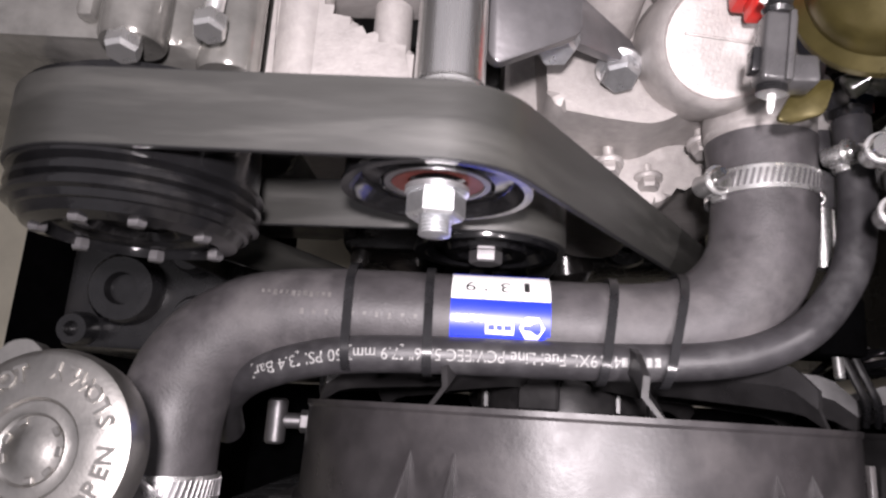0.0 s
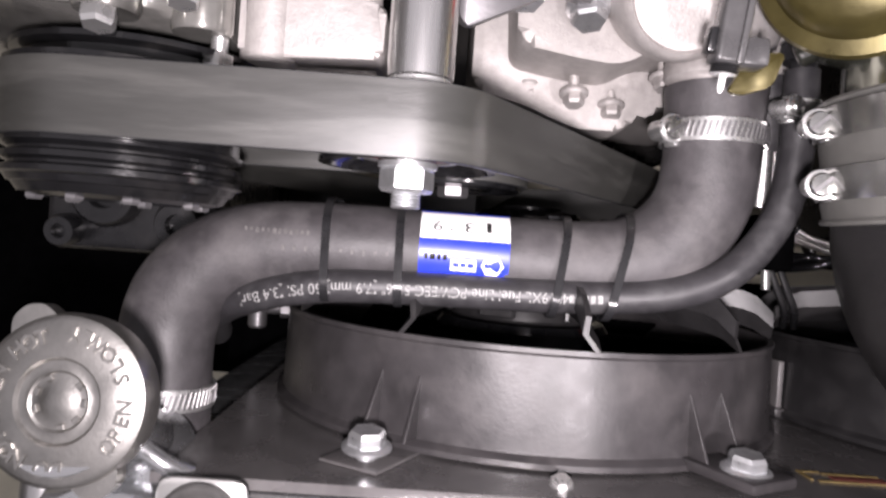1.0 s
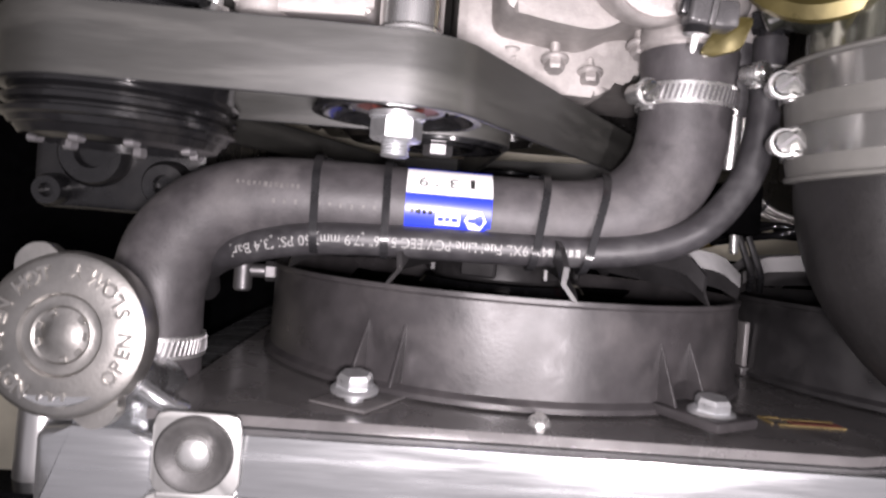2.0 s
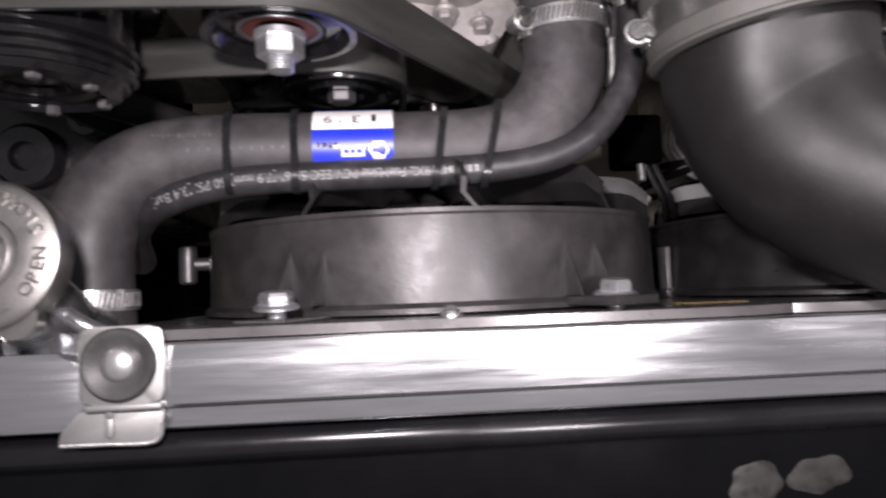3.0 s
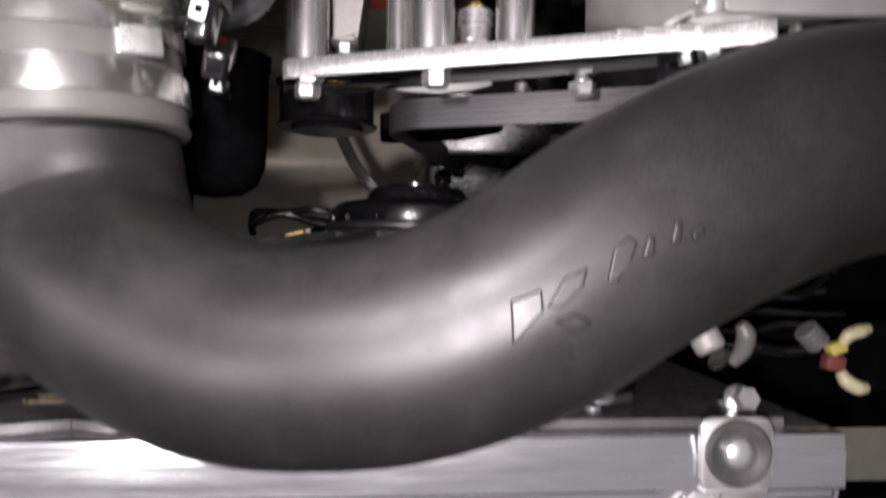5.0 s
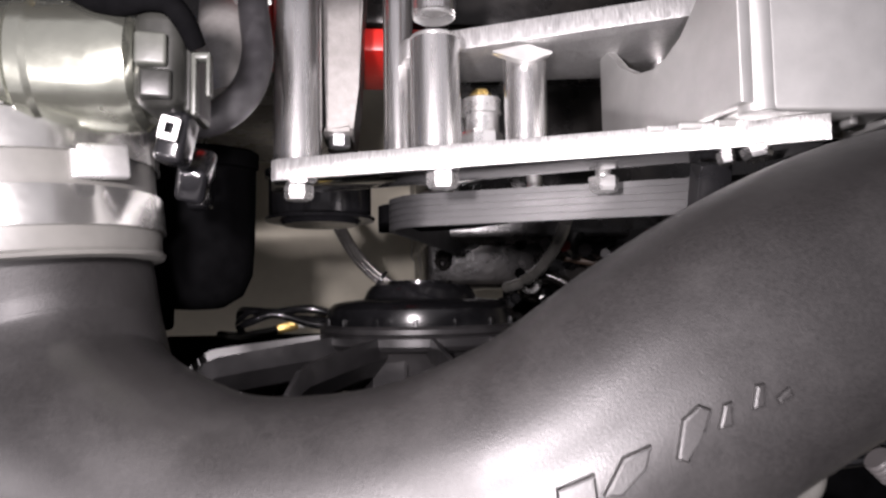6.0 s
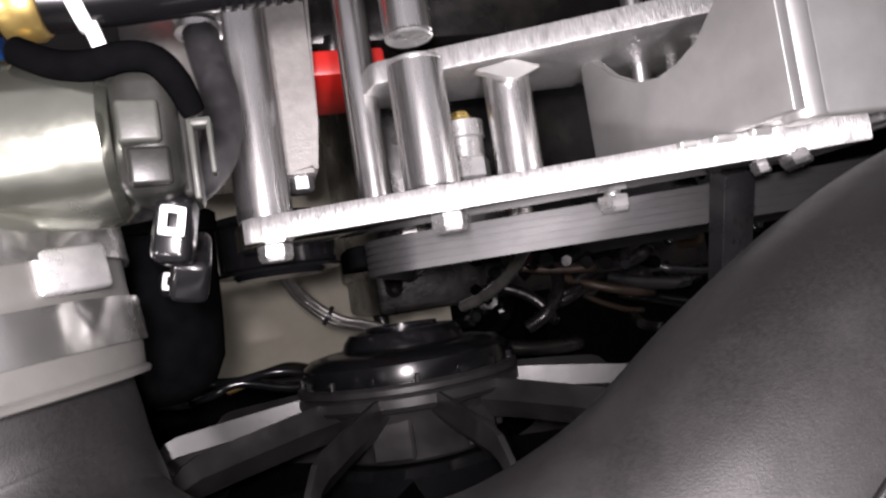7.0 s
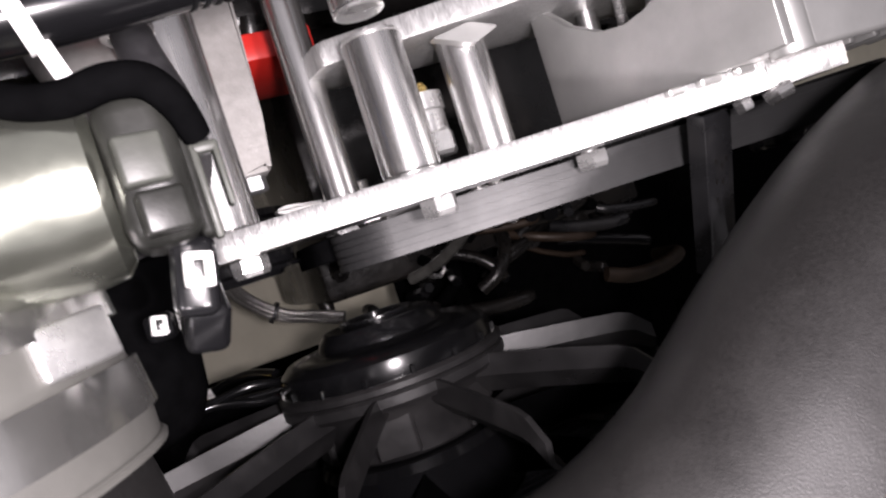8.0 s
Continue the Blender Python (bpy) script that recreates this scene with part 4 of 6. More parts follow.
def coupling():
    ob = thing("coupling_sleeve", "light grey silicone sleeve between intake tube and throttle body", "sleeve", (0.340, 0.18, 0.876))
    part("sleeve", lathe([(0.0590, 0), (0.0630, 0.0015), (0.0640, 0.010), (0.0633, 0.03), (0.0640, 0.05), (0.0630, 0.0570), (0.0590, 0.0580), (0.056, 0.0580), (0.056, 0.0)], along_sleeve(0), SLEEVE, 80, closed=True), "silicone", ob)
    for dist in (-0.0004, 0.0550):
        part("end_lip", lathe([(0.0590, 0), (0.0642, 0.0006), (0.0648, 0.0020), (0.0639, 0.0032), (0.0590, 0.0032)], along_sleeve(dist), SLEEVE, 80, closed=True), "silicone", ob, "rounded rubber lip")
    return ob


coupling()
worm_clamp("band_clamp", along_sleeve(0.0190), SLEEVE, 0.0648, 0.0150, -9, "wide steel band clamp on the grey sleeve", slots=False, screw=0.88)
rear_clamp = worm_clamp("band_clamp", along_sleeve(0.0470), SLEEVE, 0.0648, 0.0145, -9, "wide steel band clamp on the grey sleeve", slots=False, screw=0.88)
part("bridge_plate", moved(box(0.0662, 0.0705, -0.0075, 0.0065, -0.0105, 0.0105, 0.0015, 3), Matrix.Translation(along_sleeve(0.0430) + Vector((0.0560, 0, 0.0330))) @ Matrix.Rotation(radians(6.9), 4, "Z") @ Matrix.Rotation(radians(-55), 4, "Y") @ Matrix.Translation((-0.0660, 0, 0))), "steel", rear_clamp, "bright band end plate")
pipe = thing("throttle_body", "polished metal throttle body lying across the grey sleeve's end", "throttle body", (0.36, 0.236, 0.82))
can = [(0, 0.0), (0.021, 0.0), (0.0245, 0.003), (0.0255, 0.008), (0.0255, 0.070), (0.0270, 0.072), (0.0270, 0.077), (0.0255, 0.079), (0.0255, 0.1060), (0.0245, 0.1110), (0.0215, 0.1135), (0.0, 0.1140)]
part("body", lathe(can, (0.300, 0.2365, 0.850), (1, 0, 0), 72), "chrome", pipe)
part("spigot", lathe([(0.050, 0), (0.0585, 0), (0.0585, 0.030), (0.050, 0.032)], (0.340, 0.205, 0.812), (0, 1, 0), 72, closed=True), "chrome", pipe, "round spigot inside the sleeve")
part("lower_case", box(0.300, 0.395, 0.222, 0.262, 0.770, 0.842, 0.006, 3), "castgrey", pipe, "cast lower case")


# ---- belt drive at the engine's front ----
DRIVE = [(-0.042, 0.8145, 0.0473), (0.082, 0.825, 0.0372), (0.252, 0.522, 0.062), (-0.02, 0.38, 0.05)]
drive_belt = thing("serpentine_belt", "smooth-backed grey rubber drive belt over the idler pulley", "belt", (0.08, 0.175, 0.86))
part("belt_back", strip(around(DRIVE, 40), 0.1605, 0.1890, 0.0036), "belt", drive_belt)
for y in (0.1601, 0.1886):
    part("edge_cord", strip(around([(x, z, r + 0.0006) for x, z, r in DRIVE], 40), y, y + 0.0008, 0.0026), "ribbed", drive_belt, "worn dark edge of the belt")
inner_path = around([(-0.030, 0.704, 0.045), (0.104, 0.720, 0.0395), (0.09, 0.42, 0.05)], 30)
inner_belt = thing("serpentine_belt", "grey rubber drive belt running below the idler pulley", "belt", (0.08, 0.175, 0.74))
part("belt_back", strip(inner_path, 0.1640, 0.1880, 0.0034), "belt", inner_belt)
for y in (0.1636, 0.1876):
    part("edge_cord", strip(inner_path, y, y + 0.0008, 0.0026), "ribbed", inner_belt, "worn dark edge of the belt")


def drive_pulley():
    ob = thing("drive_pulley", "greasy black grooved drive pulley with a ring of bolts", "pulley", (-0.042, 0.15, 0.8145))
    prof = [(0, 0.004), (0.016, 0.004), (0.018, 0.001), (0.026, 0.002), (0.029, 0.0), (0.040, 0.0), (0.0450, 0.0015), (0.0465, 0.004)]
    h = 0.0050
    for k in range(2):
        prof += [(0.0490, h), (0.0490, h + 0.0022), (0.0455, h + 0.0034), (0.0455, h + 0.0044)]
        h += 0.0056
    prof += [(0.0495, 0.0168), (0.0495, 0.0185), (0.0470, 0.0192), (0.0470, 0.0475), (0.0490, 0.0485), (0.0490, 0.0505), (0.0, 0.0505)]
    part("pulley_body", lathe(prof, (-0.042, 0.1415, 0.8145), (0, 1, 0), 96), "pulley", ob)
    part("grease_ring", lathe([(0.034, 0.0), (0.041, 0.0015), (0.0435, 0.005), (0.0420, 0.008), (0.034, 0.005)], (-0.042, 0.1375, 0.8145), (0, 1, 0), 80, closed=True), "pulley", ob, "greasy front ring")
    for degrees_round in (18, 62, 97, 151, 206, 260, 318):
        a = radians(degrees_round)
        part("pulley_bolt", lathe([(0, -0.0005), (0.0034, -0.0005), (0.0038, 0.001), (0.0038, 0.0035), (0.0030, 0.0045), (0, 0.0045)], (-0.042 + 0.0345 * math.cos(a), 0.1405, 0.8145 + 0.0345 * math.sin(a)), (0, -1, 0), 6), "bracket", ob, sharp=20)
    return ob


drive_pulley()
rear = thing("rear_pulley", "gloss black pulley disc behind the belt", "pulley", (-0.045, 0.2, 0.79))
part("disc", lathe([(0, 0), (0.056, 0), (0.0585, 0.002), (0.0585, 0.0045), (0.054, 0.006), (0.054, 0.009), (0.0600, 0.0105), (0.0600, 0.013), (0.0, 0.014)], (-0.050, 0.1935, 0.778), (0, 1, 0), 80), "pulley", rear)


def front_cover():
    ob = thing("front_cover", "dark glossy front cover casting with bolts", "engine cover", (-0.08, 0.28, 0.6))
    out = rounded([(-0.20, 0.50), (-0.005, 0.50), (0.0, 0.72), (-0.008, 0.80), (-0.03, 0.832), (-0.13, 0.835), (-0.20, 0.80)], 0.02)
    part("cover_body", prism(out, 0.2185, 0.46, 0.006), "smoke", ob)
    for x, z in ((-0.045, 0.836), (-0.014, 0.812)):
        part("boss", lathe([(0, 0), (0.0125, 0), (0.0135, 0.002), (0.0135, 0.045), (0.0, 0.05)], (x, 0.214, z), (0, 1, 0), 28), "smoke", ob)
    part("rib", box(-0.125, -0.115, 0.225, 0.42, 0.83, 0.842, 0.003), "smoke", ob)
    part("rib", box(-0.070, -0.062, 0.225, 0.42, 0.83, 0.840, 0.003), "smoke", ob)
    return ob


front_cover()
for x, y, z in ((-0.0445, 0.214, 0.842), (-0.0130, 0.2265, 0.838), (-0.0060, 0.205, 0.812)):
    hex_bolt((x, y, z), (0.05, -1, 0.25), 0.0125, 0.0085, 0.014, 0.0, spin=11, mat="steel", label="bright steel hex bolt on the dark cover", group="cover bolts")


def idler():
    c = (0.082, 0.1605, 0.825)
    ob = thing("idler_pulley", "black idler pulley with a red bearing seal", "pulley", (0.082, 0.175, 0.825))
    part("wheel", lathe([(0.0, 0.006), (0.0215, 0.006), (0.0230, 0.0035), (0.0300, 0.0050), (0.0335, 0.0022), (0.0345, 0.0), (0.0378, 0.0), (0.0378, 0.0018), (0.0368, 0.003), (0.0368, 0.0255), (0.0378, 0.027), (0.0378, 0.0285), (0.0, 0.0285)], c, (0, 1, 0), 80), "pulley", ob)
    part("bearing_seal", lathe([(0.0120, 0), (0.0185, 0), (0.0185, 0.002), (0.0120, 0.002)], (0.082, 0.1650, 0.825), (0, 1, 0), 48, closed=True), "seal", ob, "red bearing seal")
    part("bearing_race", lathe([(0.0187, 0), (0.0212, 0), (0.0212, 0.0026), (0.0187, 0.0026)], (0.082, 0.1640, 0.825), (0, 1, 0), 48, closed=True), "bracket", ob, "dull steel bearing race")
    part("washer", lathe([(0.0, 0), (0.0128, 0), (0.0128, 0.0022), (0, 0.0022)], (0.082, 0.1605, 0.825), (0, 1, 0), 40), "zinc", ob)
    part("nut", lathe([(0, 0), (0.0105, 0), (0.0118, 0.0014), (0.0118, 0.0092), (0.0105, 0.0106), (0, 0.0106)], (0.082, 0.1500, 0.825), (0, 1, 0), 6, spin=8), "zinc", ob, "zinc-plated hex nut", sharp=20)
    prof = [(0, 0)]
    for k in range(9):
        prof += [(0.0056, 0.0014 * k + 0.0002), (0.0066, 0.0014 * k + 0.0009)]
    prof += [(0.0060, 0.0136), (0, 0.0136)]
    part("stud", lathe(prof, (0.082, 0.1430, 0.825), (0, 1, 0), 20), "zinc", ob, "threaded stud end")
    return ob


idler()
spacer_tube(0.0858, 0.1895, 0.40, 0.8535, 0.0130, "bright turned aluminium spacer behind the idler")


def lower_pulley():
    ob = thing("lower_pulley", "gloss black lower pulley with a steel hub bolt", "pulley", (0.104, 0.165, 0.72))
    part("wheel", lathe([(0, 0.003), (0.014, 0.003), (0.016, 0.0), (0.022, 0.0), (0.024, 0.004), (0.030, 0.005), (0.033, 0.0), (0.0385, 0.0), (0.0392, 0.0015), (0.0392, 0.030), (0, 0.030)], (0.104, 0.161, 0.720), (0, 1, 0), 80), "gloss", ob)
    part("hub_bolt", lathe([(0, 0), (0.008, 0), (0.009, 0.001), (0.009, 0.007), (0.008, 0.008), (0, 0.008)], (0.104, 0.1560, 0.720), (0, 1, 0), 6), "bracket", ob, "dull steel hub bolt", sharp=20)
    return ob


lower_pulley()


# ---- light castings round the water outlet ----
def pump_body():
    ob = thing("pump_casting", "bright sand-cast aluminium pump body with a window", "casting", (0.035, 0.25, 0.74))
    low = rounded([(0.000, 0.208), (0.0660, 0.211), (0.0665, 0.236), (0.046, 0.238), (0.040, 0.249), (0.024, 0.252), (0.020, 0.30), (0.000, 0.30)], 0.004)
    part("body", prism(low, 0.66, 0.805, 0.004, "xy"), "cast", ob)
    part("post", rod((0.012, 0.206, 0.795), (0.012, 0.36, 0.795), 0.0135, 32, 0.002), "cast", ob)
    part("bridge", box(0.020, 0.068, 0.268, 0.36, 0.77, 0.812, 0.006, 3), "cast", ob)
    part("lug", rod((0.0545, 0.232, 0.795), (0.0545, 0.262, 0.795), 0.0090, 24, 0.0015), "cast", ob)
    part("foot", box(0.000, 0.062, 0.2065, 0.2095, 0.760, 0.790, 0.001), "cast", ob)
    return ob


pump_body()
hex_bolt((0.017, 0.206, 0.785), (0, -1, 0.1), 0.0115, 0.007, 0.012, 0.0, mat="steel", label="bright steel hex bolt on the dark cover", group="cover bolts")


def brace():
    ob = thing("steel_brace", "grey steel brace plate bolted between spacer and pump", "bracket", (0.13, 0.25, 0.78))
    flat = rounded([(0.0985, 0.40), (0.0985, 0.233), (0.1030, 0.2285), (0.1300, 0.2430), (0.1420, 0.2500), (0.1430, 0.40)], 0.003)
    part("upright", moved(prism(flat, -0.003, 0.003, 0.0008, "xy"), Matrix.Translation((0, 0, 0.800)) @ Matrix.Translation((0.12, 0.25, 0)) @ Matrix.Rotation(radians(12), 4, "Y") @ Matrix.Translation((-0.12, -0.25, 0))), "bracket", ob)
    arm = rounded([(0.116, 0.266), (0.137, 0.264), (0.178, 0.262), (0.186, 0.274), (0.145, 0.292), (0.116, 0.294)], 0.005)
    part("arm", moved(prism(arm, -0.003, 0.003, 0.0008, "xy"), Matrix.Translation((0.13, 0.265, 0.772)) @ Matrix.Rotation(radians(30), 4, "Y") @ Matrix.Translation((-0.13, -0.265, 0))), "bracket", ob, "grey brace arm")
    return ob


brace()
hex_bolt((0.1330, 0.2630, 0.770), (0.0, -1, 0.45), 0.0180, 0.0105, 0.02, 0.0125, spin=4, label="large zinc hex bolt on the brace", group="brace bolts")
hex_bolt((0.1710, 0.2640, 0.742), (0.0, -1, 0.45), 0.0180, 0.0105, 0.02, 0.0125, spin=20, label="large zinc hex bolt on the brace", group="brace bolts")


def water_outlet():
    ob = thing("water_outlet", "pale sand-cast aluminium water outlet and pump housing", "casting", (0.21, 0.27, 0.65))
    base = rounded([(0.112, 0.232), (0.150, 0.222), (0.180, 0.210), (0.214, 0.210), (0.226, 0.228), (0.285, 0.226), (0.300, 0.26), (0.300, 0.40), (0.112, 0.40)], 0.008)
    part("base_casting", prism(base, 0.52, 0.672, 0.005, "xy"), "cast", ob)
    step = rounded([(0.135, 0.246), (0.172, 0.240), (0.196, 0.238), (0.215, 0.25), (0.285, 0.25), (0.29, 0.40), (0.125, 0.40)], 0.01)
    part("upper_casting", prism(step, 0.66, 0.728, 0.007, "xy"), "cast", ob)
    part("neck", lathe([(0.0225, 0), (0.0262, 0.001), (0.0262, 0.010), (0.0285, 0.012), (0.0290, 0.020), (0.0275, 0.030), (0.0300, 0.055), (0.0225, 0.055)], (0.2495, 0.2205, 0.728), (0, 1, 0), 56, closed=True), "cast", ob, "outlet neck in the hose")
    part("dome", lathe([(0.0, -0.06), (0.0385, -0.06), (0.0375, -0.020), (0.0350, -0.006), (0.0325, -0.001), (0.0300, 0.0008), (0.0285, -0.0010), (0.0, -0.0002)], (0.2170, 0.2650, 0.772), (-0.05, -0.38, 0.92), 64), "cast", ob, "round cast cover with a raised rim")
    part("cast_rib", moved(box(-0.020, 0.020, -0.0006, 0.0006, -0.0006, 0.0012, 0.0004), aim((0.2170, 0.2650, 0.772), (-0.05, -0.38, 0.92))), "cast", ob)
    part("throat", tube([(0.2495, 0.252, 0.728), (0.248, 0.275, 0.735), (0.236, 0.30, 0.745), (0.22, 0.33, 0.75)], [0.030, 0.033, 0.036, 0.038], 40), "cast", ob)
    part("lug", lathe([(0, 0), (0.0185, 0), (0.0185, 0.05), (0.014, 0.055), (0, 0.055)], (0.163, 0.292, 0.715), (0.1, 0.45, 0.9), 32), "cast", ob)
    part("side_lug", rod((0.285, 0.222, 0.705), (0.285, 0.28, 0.705), 0.016, 28, 0.003), "cast", ob)
    return ob


water_outlet()
for x, y, z in ((0.176, 0.228, 0.690), (0.204, 0.226, 0.672), (0.229, 0.240, 0.698), (0.150, 0.236, 0.665)):
    hex_bolt((x, y, z), (0, -1, 0.3), 0.0115, 0.008, 0.014, 0.0090, spin=9, mat="cast", label="small pale bolt on the water outlet", group="outlet bolts")
heater = thing("heater_pipe", "bright steel heater pipe with a black rubber end, behind the hose", "pipe", (0.286, 0.19, 0.715))
part("pipe_body", tube([(0.2862, 0.200, 0.7165), (0.2862, 0.182, 0.7160), (0.2860, 0.164, 0.7150)], 0.0070, 24), "turned", heater, "bright steel pipe end")
part("rubber_end", tube([(0.2858, 0.240, 0.7170), (0.2862, 0.215, 0.7170), (0.2862, 0.196, 0.7165)], 0.0088, 24), "line", heater, "black rubber hose end")
solo("line_fitting", merge(rod((0.2915, 0.222, 0.742), (0.2915, 0.262, 0.742), 0.0075, 24), lathe([(0, 0), (0.012, 0), (0.0125, 0.001), (0.0125, 0.009), (0.011, 0.01), (0, 0.01)], (0.2915, 0.243, 0.742), (0, 1, 0), 6)), "black", "black nipple that the fuel line is pushed on", "fitting", base=(0.2915, 0.24, 0.742))


def sensor():
    ob = thing("temperature_sensor", "grey ribbed sensor plug with a white tip", "sensor", (0.217, 0.22, 0.82))
    a, b = Vector((0.2170, 0.2125, 0.818)), Vector((0.2195, 0.2430, 0.821))
    d = (b - a).normalized()
    part("plug_body", moved(box(-0.0066, 0.0066, -0.0065, 0.0065, 0.004, 0.034, 0.002, 3), aim(a, d)), "sensorgrey", ob)
    prof = [(0, 0)]
    for k in range(4):
        prof += [(0.0062, 0.0012 * k), (0.0052, 0.0012 * k + 0.0006)]
    part("boot", lathe(prof + [(0.006, 0.0052), (0, 0.0052)], a, d, 20), "black", ob, "black rubber boot")
    part("boot", lathe([(0, 0.033), (0.0065, 0.033), (0.0055, 0.035), (0.0065, 0.037), (0.0055, 0.039), (0.006, 0.042), (0, 0.042)], a, d, 20), "black", ob)
    part("tip", lathe([(0, -0.0085), (0.0008, -0.0080), (0.0015, -0.006), (0.0016, 0.0), (0, 0)], a, d, 14), "white", ob, "white wire tip")
    part("latch", moved(box(0.0063, 0.0100, -0.004, 0.004, 0.008, 0.019, 0.0012), aim(a, d)), "black", ob)
    part("side_plug", box(0.2225, 0.2350, 0.2160, 0.2285, 0.810, 0.8240, 0.002), "sensorgrey", ob)
    part("guide_rail", moved(box(-0.0048, -0.0022, 0.0060, 0.0085, 0.004, 0.034, 0.0006), aim(a, d)), "sensorgrey", ob, "raised glossy rail along the plug")
    part("keeper", moved(box(-0.0015, 0.0015, -0.009, -0.0072, 0.005, 0.025, 0.0004), aim(a, d)), "clear", ob)
    return ob


sensor()


def actuator():
    c, d = Vector((0.2715, 0.2680, 0.826)), Vector((-0.62, -0.12, 0.78)).normalized()
    ob = thing("actuator_can", "yellow-chromate steel diaphragm can with a rolled rim", "actuator", tuple(c))
    part("can", lathe([(0, -0.030), (0.030, -0.030), (0.036, -0.026), (0.038, -0.006), (0.0445, -0.004), (0.0458, -0.001), (0.0445, 0.002), (0.0380, 0.0035), (0.035, 0.012), (0.030, 0.0165), (0.014, 0.0185), (0, 0.0185)], c, d, 72), "gold", ob)
    part("stem", lathe([(0, 0.018), (0.0115, 0.018), (0.0115, 0.022), (0.0085, 0.024), (0.0085, 0.032), (0, 0.033)], c, d, 32), "gold", ob)
    part("stem_ring", lathe([(0.0125, 0.018), (0.0155, 0.018), (0.0155, 0.021), (0.0125, 0.021)], c, d, 40, closed=True), "brass", ob)
    tongue = rounded([(0.2255, 0.2090), (0.2320, 0.2075), (0.2465, 0.2125), (0.2520, 0.2290), (0.236, 0.2270)], 0.003)
    part("tongue", moved(prism(tongue, 0.7995, 0.8025, 0.0008, "xy"), Matrix.Identity(4)), "gold", ob, "flat mounting tongue")
    return ob


actuator()
solo("blue_canister", merge(lathe([(0, 0), (0.023, 0), (0.0255, 0.003), (0.0255, 0.02), (0.0240, 0.021), (0.0255, 0.0225), (0.0255, 0.03), (0.024, 0.0315), (0.0255, 0.033), (0.0255, 0.09), (0, 0.09)], (0.278, 0.262, 0.79), (1, 0.1, 0), 56)), "blue", "bright blue ribbed canister", "canister", base=(0.32, 0.262, 0.77))
solo("vacuum_fitting", merge(tube([(0.270, 0.236, 0.795), (0.290, 0.236, 0.797), (0.31, 0.24, 0.798), (0.34, 0.24, 0.79)], [0.008, 0.0115, 0.0125, 0.0125], 24), rod((0.263, 0.231, 0.79), (0.272, 0.236, 0.795), 0.006)), "clear", "pale plastic vacuum fitting", "fitting", base=(0.3, 0.238, 0.79))
red = thing("red_plug", "red plastic plug with a pale wire", "plug", (0.222, 0.262, 0.80))
part("plug", merge(box(0.213, 0.236, 0.270, 0.290, 0.785, 0.812, 0.003), box(0.218, 0.231, 0.262, 0.272, 0.790, 0.806, 0.002)), "red", red)
part("wire", tube([(0.2120, 0.2500, 0.826), (0.2145, 0.260, 0.834), (0.2165, 0.285, 0.838), (0.215, 0.33, 0.84)], 0.0016, 10), "white", red, "pale wire")


# ---- bracket plates, spacers and the web on the far side ----
def edge(x):
    return 0.7420 + 0.400 * (x - 0.4655)


def front_plate():
    ob = thing("front_plate", "thick cut aluminium bracket plate with a bright sawn edge", "bracket plate", (0.56, 0.223, 0.70))
    out = rounded([(0.4340, 0.690), (0.4420, edge(0.444) - 0.003), (0.6860, edge(0.686) - 0.003), (0.7040, 0.8330), (0.7040, 0.790), (0.66, 0.785), (0.470, 0.690), (0.440, 0.682)], 0.006)
    part("plate_body", prism(out, 0.2137, 0.2255, 0.0007), "face", ob)
    rim = [(0.4400, edge(0.4400) - 0.0035), (0.4440, edge(0.444)), (0.6860, edge(0.686)), (0.7020, 0.8366), (0.7015, 0.8336), (0.6855, edge(0.6855) - 0.003), (0.4445, edge(0.4445) - 0.003)]
    part("sawn_edge", prism(rim, 0.2135, 0.2257, 0.0005), "plate", ob, "bright saw-marked upper edge")
    return ob


front_plate()
back = thing("rear_plate", "thick cut aluminium bracket plate behind the spacers", "bracket plate", (0.6, 0.31, 0.70))
part("plate_body", prism(rounded([(0.513, 0.685), (0.517, 0.7105), (0.80, 0.8430), (0.80, 0.70), (0.53, 0.66)], 0.004), 0.2935, 0.3055, 0.0007), "plate", back)
for x, y0, y1, z, r, name in ((0.4515, 0.2259, 0.345, 0.7010, 0.0145, "long bright turned spacer between the bracket plates"), (0.5330, 0.2259, 0.2933, 0.7430, 0.0142, "bright turned spacer between the bracket plates"),
                              (0.5330, 0.3057, 0.42, 0.7400, 0.0125, "bright turned spacer behind the rear plate"), (0.5140, 0.2259, 0.42, 0.6820, 0.0098, "slim bright turned spacer between the bracket plates"),
                              (0.5900, 0.2259, 0.2933, 0.7180, 0.0130, "short bright turned spacer between the bracket plates")):
    spacer_tube(x, y0, y1, z, r, name)
for x, z in ((0.454, 0.7150), (0.5350, 0.7570), (0.6000, 0.690), (0.6280, 0.745)):
    hex_bolt((x, 0.2133, z), (0, -1, 0), 0.0150, 0.0085, 0.012, 0.0, spin=3, mat="steel", label="bright hex bolt under the bracket plate", group="plate bolts")
hex_bolt((0.545, 0.2240, 0.616), (0, -1, 0), 0.0170, 0.0090, 0.02, 0.0135, spin=14, mat="steel", label="bright flanged hex bolt deep under the plate", group="plate bolts")
hex_bolt((0.613, 0.2140, 0.640), (0, -1, 0.1), 0.0170, 0.0090, 0.02, 0.0125, spin=14, mat="steel", label="bright flanged hex bolt deep under the plate", group="plate bolts")
for x, z, af in ((0.6745, 0.8220, 0.0120), (0.6660, 0.8100, 0.0075)):
    hex_bolt((x, 0.2134, z), (0.1, -1, 0.2), af, 0.006, 0.01, 0.0, spin=22, mat="turned", label="small crumpled bright fixing under the bracket plate", group="plate fixings")
